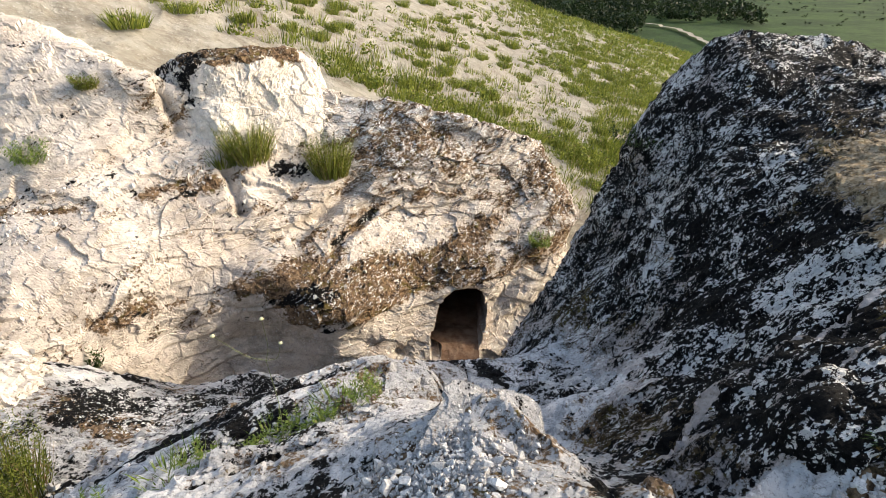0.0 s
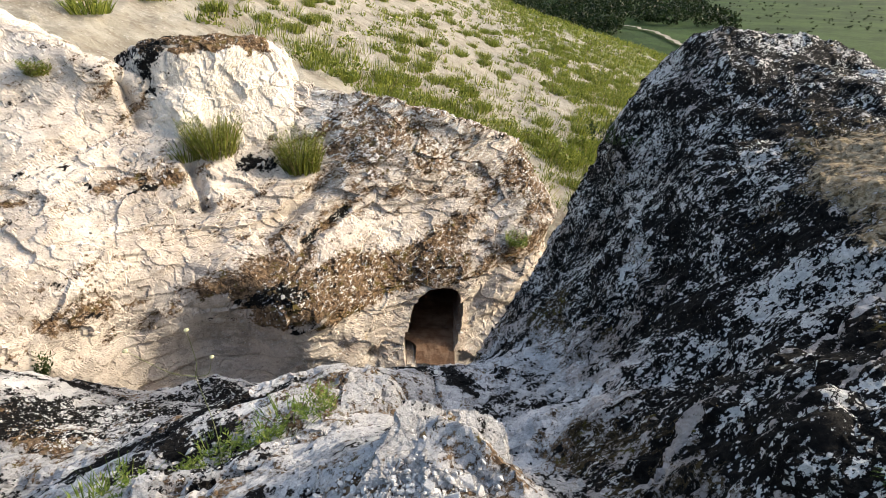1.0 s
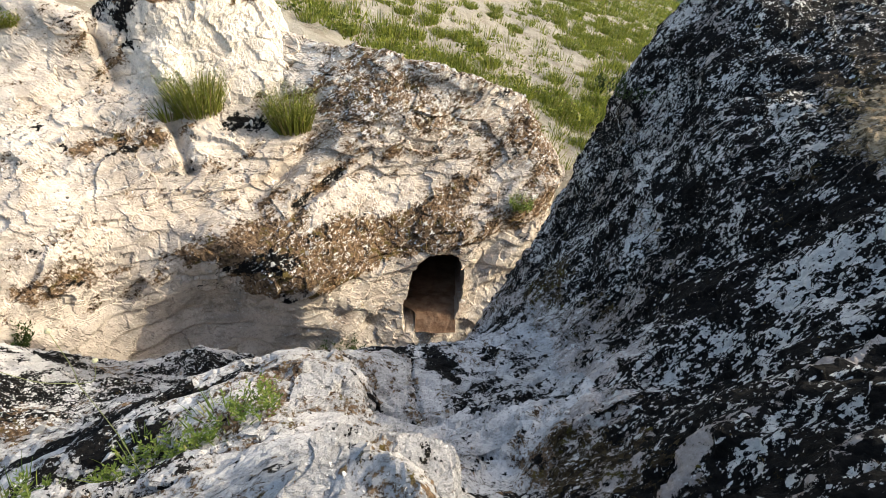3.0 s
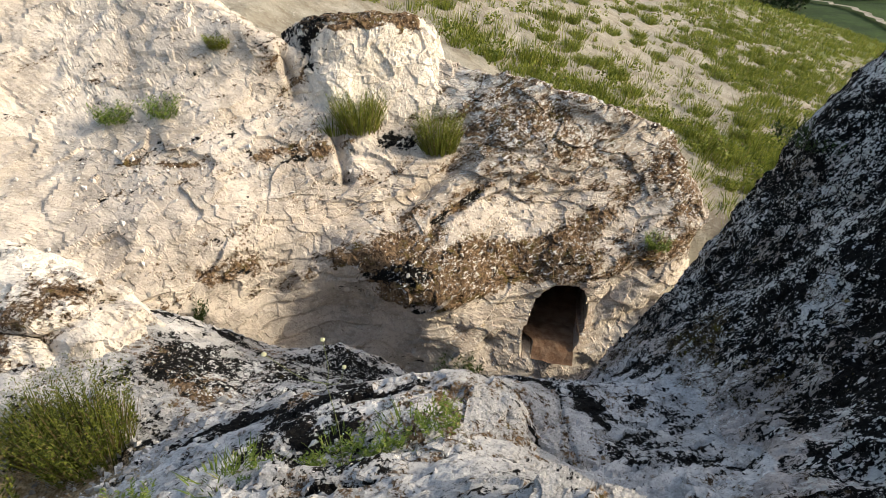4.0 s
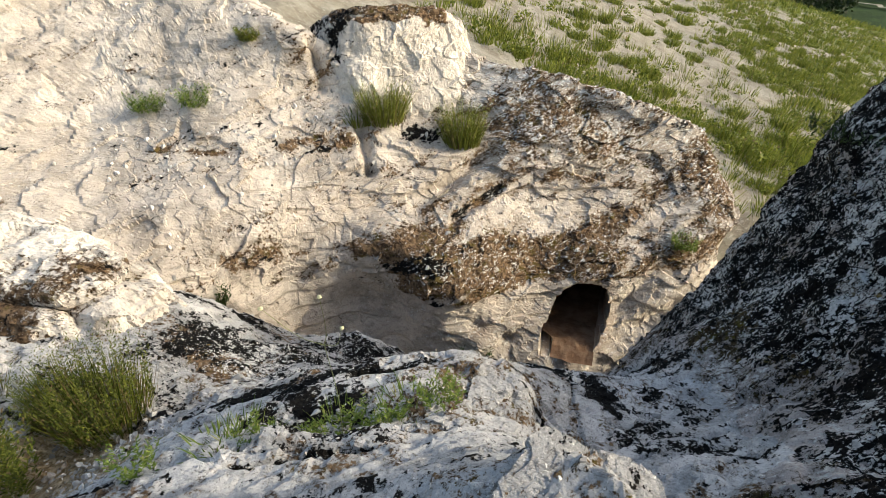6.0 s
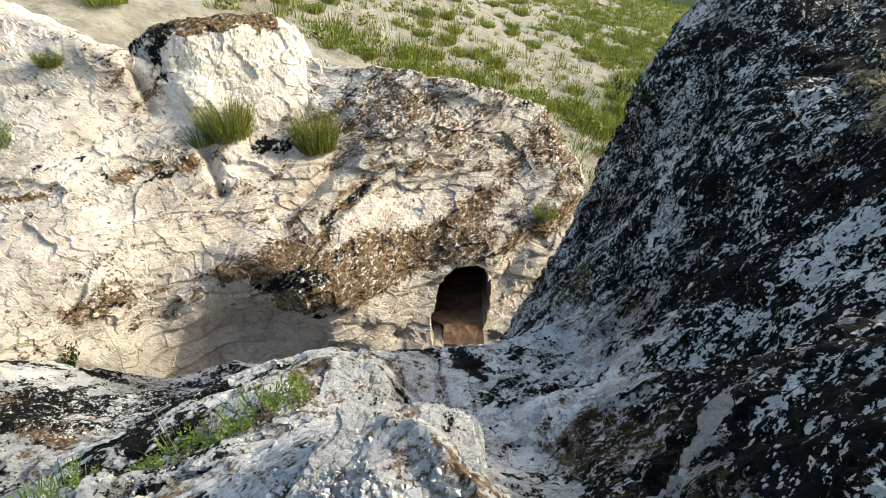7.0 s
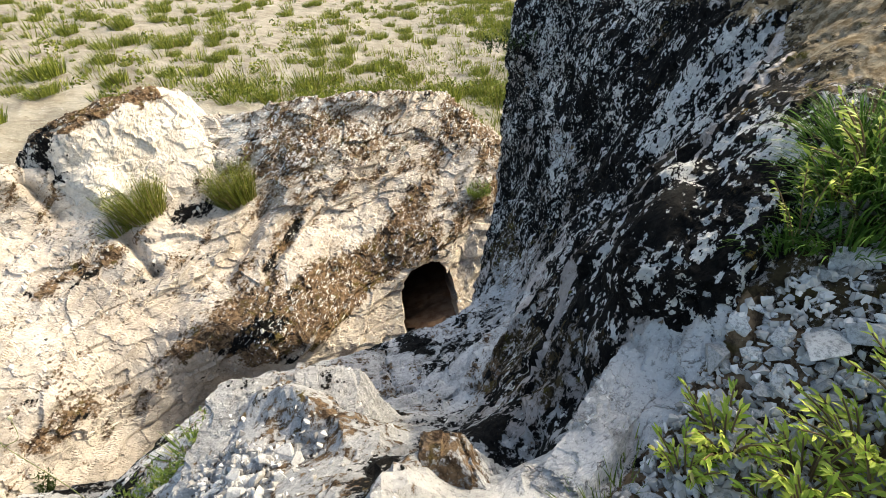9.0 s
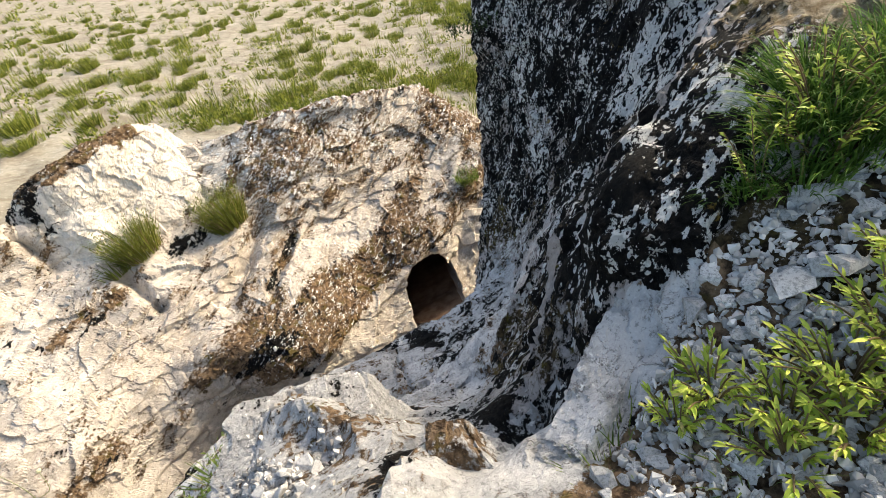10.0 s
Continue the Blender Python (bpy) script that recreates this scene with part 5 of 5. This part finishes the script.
for x, y, h, w, n, seed in ((1.36, 0.855, 0.13, 0.16, 280, 61), (1.45, 0.85, 0.15, 0.18, 300, 62), (1.29, 0.855, 0.09, 0.12, 180, 63), (1.56, 0.87, 0.16, 0.20, 220, 64), (1.42, 0.79, 0.09, 0.15, 180, 65), (1.32, 0.885, 0.11, 0.14, 320, 72), (1.38, 0.93, 0.12, 0.16, 320, 73), (1.38, 0.83, 0.10, 0.15, 320, 74), (1.47, 0.90, 0.13, 0.18, 300, 75),
                            (1.26, 0.825, 0.10, 0.15, 320, 76), (1.34, 0.815, 0.11, 0.17, 340, 77), (1.44, 0.815, 0.12, 0.18, 320, 78), (1.53, 0.83, 0.13, 0.18, 300, 79), (1.20, 0.86, 0.08, 0.12, 240, 80)):
    plant_thing("grass_tuft", (x, y, near_z(x, y) - 0.01), "lush long green grass beside the gravel", "grass tuft",
                blades(n, h, w, 0.0018, 0.7, 0.8, 5, seed), mat_lush, "gravel grass")
for x, y, h, w, n, seed in ((0.83, 0.69, 0.07, 0.13, 70, 66), (0.79, 0.66, 0.06, 0.12, 60, 67), (0.95, 0.58, 0.08, 0.14, 60, 68)):
    plant_thing("grass_tuft", (x, y, near_z(x, y) - 0.008), "short wispy green grass at the gravel's edge", "grass tuft",
                blades(n, h, w, 0.0013, 0.7, 0.4, 4, seed), mat_weed, "gravel grass")

# ---- bushes on the hillside ----
def bush_foliage(k):
    dome = leaf_clump((0, 0, 0.14), (0.34, 0.34, 0.26), 300, 0.026)
    dome[:, 2] = np.maximum(dome[:, 2], 0.0)
    tips = blades(260, 0.50, 0.62, 0.009, 0.40, 0.1, 2, 200 + k)
    return np.concatenate([dome, tips[0]]), np.concatenate([np.arange(len(dome)).reshape(-1, 4), tips[1] + len(dome)])


BUSHES = [mesh_from("foliage", *bush_foliage(k), mat_bush, None, False) for k in range(7)]
spots = [(-5.6, 18.9), (-4.6, 20.3), (-3.9, 17.5), (-9.4, 32.0), (0.4, 24.6), (-1.1, 17.7), (0.8, 18.4), (-0.2, 20.5), (-8.6, 24.5), (-9.7, 24.2), (-8.1, 19.1),
         (-6.5, 16.4), (-6.8, 19.5), (1.9, 28.3), (2.3, 24.5), (-7.1, 14.6), (-14.3, 31.5), (-6.5, 12.9), (-4.4, 33.0), (-11.9, 31.5), (-6.3, 10.4), (-4.0, 15.8), (-0.4, 18.0), (1.2, 24.7)]
g = random.Random(77)
taken = list(spots)
while len(taken) < 290:
    x, y = g.uniform(-14, 14), g.uniform(10.4, 42)
    if abs(math.degrees(math.atan2(x, y))) > 42 or y < 12.6 - 0.75 * max(0, x) or (x < -1 and y < 12.8):
        continue
    k = float(greenness(np.array([(x, y, 0.0)]))[0])
    if g.random() > 0.09 + 1.1 * max(0, k - 0.36) or any((x - a) ** 2 + (y - b) ** 2 < 0.16 for a, b in taken):
        continue
    taken.append((x, y))
for k, (x, y) in enumerate(taken):
    ob = thing("hill_bush", (x, y, ground_z(x, y) - 0.05), "low green bush on the pale chalk hillside", "bush", "hillside bushes", turn=g.uniform(0, 360))
    s = g.uniform(0.9, 1.5) if k < len(spots) else g.uniform(0.7, 1.45)
    ob.scale = (s * g.uniform(0.9, 1.3), s * g.uniform(0.9, 1.3), s * g.uniform(0.7, 1.0))
    part("foliage", g.choice(BUSHES), ob)
scrub = []
scrub_faces = []
count = 0
aim, reach = np.radians(rng.uniform(-44, 42, 60000)), 10.6 * 9.5 ** rng.random(60000)
field = np.stack([reach * np.sin(aim), reach * np.cos(aim), 0 * aim], 1)
field = field[(field[:, 1] < 82) & (field[:, 1] > 12.4 - 0.75 * np.clip(field[:, 0], 0, None)) & ((field[:, 0] > -1) | (field[:, 1] > 12.8))]
field = field[rng.random(len(field)) < 0.055 + 0.85 * np.clip(greenness(field) - 0.36, 0, None)]
for k, (x, y, _) in enumerate(field[:13000]):
    r = math.hypot(x, y)
    s = g.choice((0.10, 0.14, 0.18, 0.24, 0.32, 0.42)) * (1 + r / 90)
    if k % 3 == 0:
        v = leaf_clump((0, 0, s * 0.30), (s * 0.75, s * 0.75, s * 0.6), 26 if r > 30 else 44, s * (0.15 if r > 30 else 0.11))
        f = np.arange(len(v)).reshape(-1, 4)
    else:
        v, f = blades(30, s * 1.15, s * 1.5, 0.005 + 0.0005 * r, 0.5, 0.1, 1, k)
    scrub.append(v + (x, y, ground_z(x, y) - 0.03))
    scrub_faces.append(f + count)
    count += len(v)
ob = new("hill_grass", mesh_from("hill_grass", np.concatenate(scrub), np.concatenate(scrub_faces), mat_bush, None, False))
tagged(ob, "patchy green grass over the hillside", "grass", kind="stuff")


# ---- stones ----
def stone_mesh(seed, flatness, material):
    r = np.random.default_rng(seed)
    bm = bmesh.new()
    pts = r.normal(size=(13, 3))
    pts = pts / np.abs(pts).max(1, keepdims=True) ** 0.7 * r.uniform(0.7, 1.0, (13, 1))
    pts = pts / np.abs(pts).max(0) * np.array((0.5, r.uniform(0.3, 0.48), flatness))
    for q in pts:
        bm.verts.new(q)
    out = bmesh.ops.convex_hull(bm, input=bm.verts)
    bmesh.ops.delete(bm, geom=list({e for e in out["geom_interior"] if isinstance(e, bmesh.types.BMVert)}), context="VERTS")
    me = bpy.data.meshes.new("stone")
    bm.to_mesh(me)
    bm.free()
    me.materials.append(material)
    return me


STONES = [stone_mesh(300 + k, 0.16 + 0.02 * (k % 10), mat_stone) for k in range(18)]
WHITE = [stone_mesh(340 + k, 0.22 + 0.02 * (k % 10), mat_white) for k in range(14)]
g = random.Random(99)


def lay_stone(x, y, size, group, label, z=None, tip=18):
    ob = new("stone", g.choice(WHITE if group == "rubble stones" else STONES))
    base = near_z(x, y) if z is None else z
    ob.matrix_world = pose(x, y, base + size * 0.15, g.uniform(-tip, tip), g.uniform(-tip, tip), g.uniform(0, 360)) @ Matrix.Scale(size, 4)
    return tagged(ob, label, "stone", group)


def grit(name, spots_, label):
    vs, fs, n = [], [], 0
    for x, y, z, s in spots_:
        me = g.choice(STONES)
        turn = Euler((g.uniform(0, 6), g.uniform(0, 6), g.uniform(0, 6))).to_matrix()
        v = [Vector((x, y, z)) + turn @ (q.co * s) for q in me.vertices]
        vs += v
        fs += [[i + n for i in poly.vertices] for poly in me.polygons]
        n += len(v)
    me = bpy.data.meshes.new(name)
    me.from_pydata([tuple(q) for q in vs], [], fs)
    me.materials.append(mat_grit)
    return tagged(new(name, me), label, "gravel", kind="stuff")


# gravel bank by the lichen rock
GREY = "angular grey-white chalk stone lying in gravel"
for x, y, s in ((1.144, 0.714, 0.078), (1.194, 0.690, 0.07), (1.031, 0.767, 0.055), (1.235, 0.785, 0.07), (1.285, 0.77, 0.05), (1.09, 0.73, 0.04), (1.08, 0.785, 0.04), (1.22, 0.63, 0.055), (1.27, 0.74, 0.045)):
    lay_stone(x, y, s, "gravel stones", "large angular grey-white chalk slab in gravel", tip=12)
bank = []
while len(bank) < 185:
    x, y = g.uniform(0.78, 1.48), g.uniform(0.45, 0.90)
    if x < 1.06 + (2.2 if y < 0.79 else 0.95) * (y - 0.79) or y > min(0.795, 0.73 + 0.5 * (x - 0.95)):
        continue
    s = g.uniform(0.016, 0.040)
    if any((x - a) ** 2 + (y - b) ** 2 < (0.27 * (s + c)) ** 2 for a, b, c in bank):
        continue
    bank.append((x, y, s))
    lay_stone(x, y, s, "gravel stones", GREY)
fill = []
for k in range(5200):
    x, y = g.uniform(0.82, 1.55), g.uniform(0.40, 0.88)
    if x < 1.05 + (2.2 if y < 0.79 else 0.95) * (y - 0.79) or y > min(0.80, 0.74 + 0.5 * (x - 0.95)):
        continue
    fill.append((x, y, near_z(x, y) + 0.002, g.choice((0.008, 0.011, 0.014, 0.018, 0.024))))
grit("gravel", fill, "small grey-white chalk gravel on the bank")
# rubble heap on the near mound
RUB = "broken white chalk lump on the rubble heap"
lay_stone(0.27, 1.035, 0.062, "rubble stones", "blocky white chalk lump on the rubble heap", tip=8)
lay_stone(0.165, 1.01, 0.05, "rubble stones", RUB)
lay_stone(-0.035, 1.15, 0.04, "rubble stones", RUB)
heap = []
while len(heap) < 90:
    x, y = g.gauss(0.08, 0.13), g.gauss(0.98, 0.085)
    s = g.choice((0.018, 0.022, 0.026, 0.032, 0.040, 0.055))
    if not (-0.35 < x < 0.32 and 0.75 < y < 1.06) or any((x - a) ** 2 + (y - b) ** 2 < (0.36 * (s + c)) ** 2 for a, b, c in heap):
        continue
    heap.append((x, y, s))
    lay_stone(x, y, s, "rubble stones", RUB, tip=30)
fill = []
for k in range(1500):
    x, y = g.gauss(0.05, 0.14), g.gauss(0.97, 0.09)
    fill.append((x, y, near_z(x, y) + 0.002, g.choice((0.005, 0.008, 0.012, 0.017, 0.022))))
for k in range(420):
    t = g.random()
    x, y = -1.05 + 0.8 * t + g.gauss(0, 0.07), 1.38 + 0.32 * t + g.gauss(0, 0.035)
    fill.append((x, y, near_z(x, y) + 0.001, g.uniform(0.006, 0.022)))
grit("rubble", fill, "fine white chalk rubble on the ledge")
for x, y, s in ((-2.24, 2.55, 0.10), (-2.16, 2.56, 0.07), (-2.2, 2.48, 0.06), (-0.95, 1.45, 0.06), (-0.83, 1.6, 0.05), (-0.9, 1.52, 0.045), (-0.73, 1.62, 0.04), (-0.3, 1.63, 0.05), (-0.22, 1.66, 0.04),
                (0.66, 2.55, 0.05), (0.40, 2.2, 0.03), (0.9, 2.9, 0.04), (-2.5, 1.75, 0.06), (-2.4, 1.68, 0.05), (-2.3, 1.5, 0.08), (-2.1, 1.5, 0.05), (-2.6, 1.25, 0.07)):
    lay_stone(x, y, s, "ledge stones", "loose pale chalk chip on the weathered ledge")
# loose soil with stones beside the shrubs
fill = []
for k in range(380):
    x, y = g.gauss(-2.35, 0.38), g.gauss(1.55, 0.28)
    if -3.3 < x < -1.4:
        fill.append((x, y, near_z(x, y) + 0.003, g.choice((0.012, 0.016, 0.022, 0.03, 0.045, 0.06))))
grit("soil_stones", fill, "pale stones scattered over bare soil beside shrubs")
# scree lying on the cliff's ledges
level = np.argwhere((CN[..., 2] > 0.55) & (CP[..., 0] > -8) & (CP[..., 0] < 1.8) & (hollow < 0.01) & (CP[..., 2] > -2.4))
fill = []
for k in range(2600):
    i, j = level[g.randrange(len(level))]
    x, y, z = CP[i, j]
    keep = 0.9 if -6.6 < x < -2.0 and -1.1 < z < -0.3 else 0.3
    if g.random() < keep:
        fill.append((x, y, z + 0.004, g.choice((0.02, 0.025, 0.03, 0.035, 0.045, 0.06, 0.085))))
grit("ledge_scree", fill, "pale chalk chips strewn over the cliff ledges")
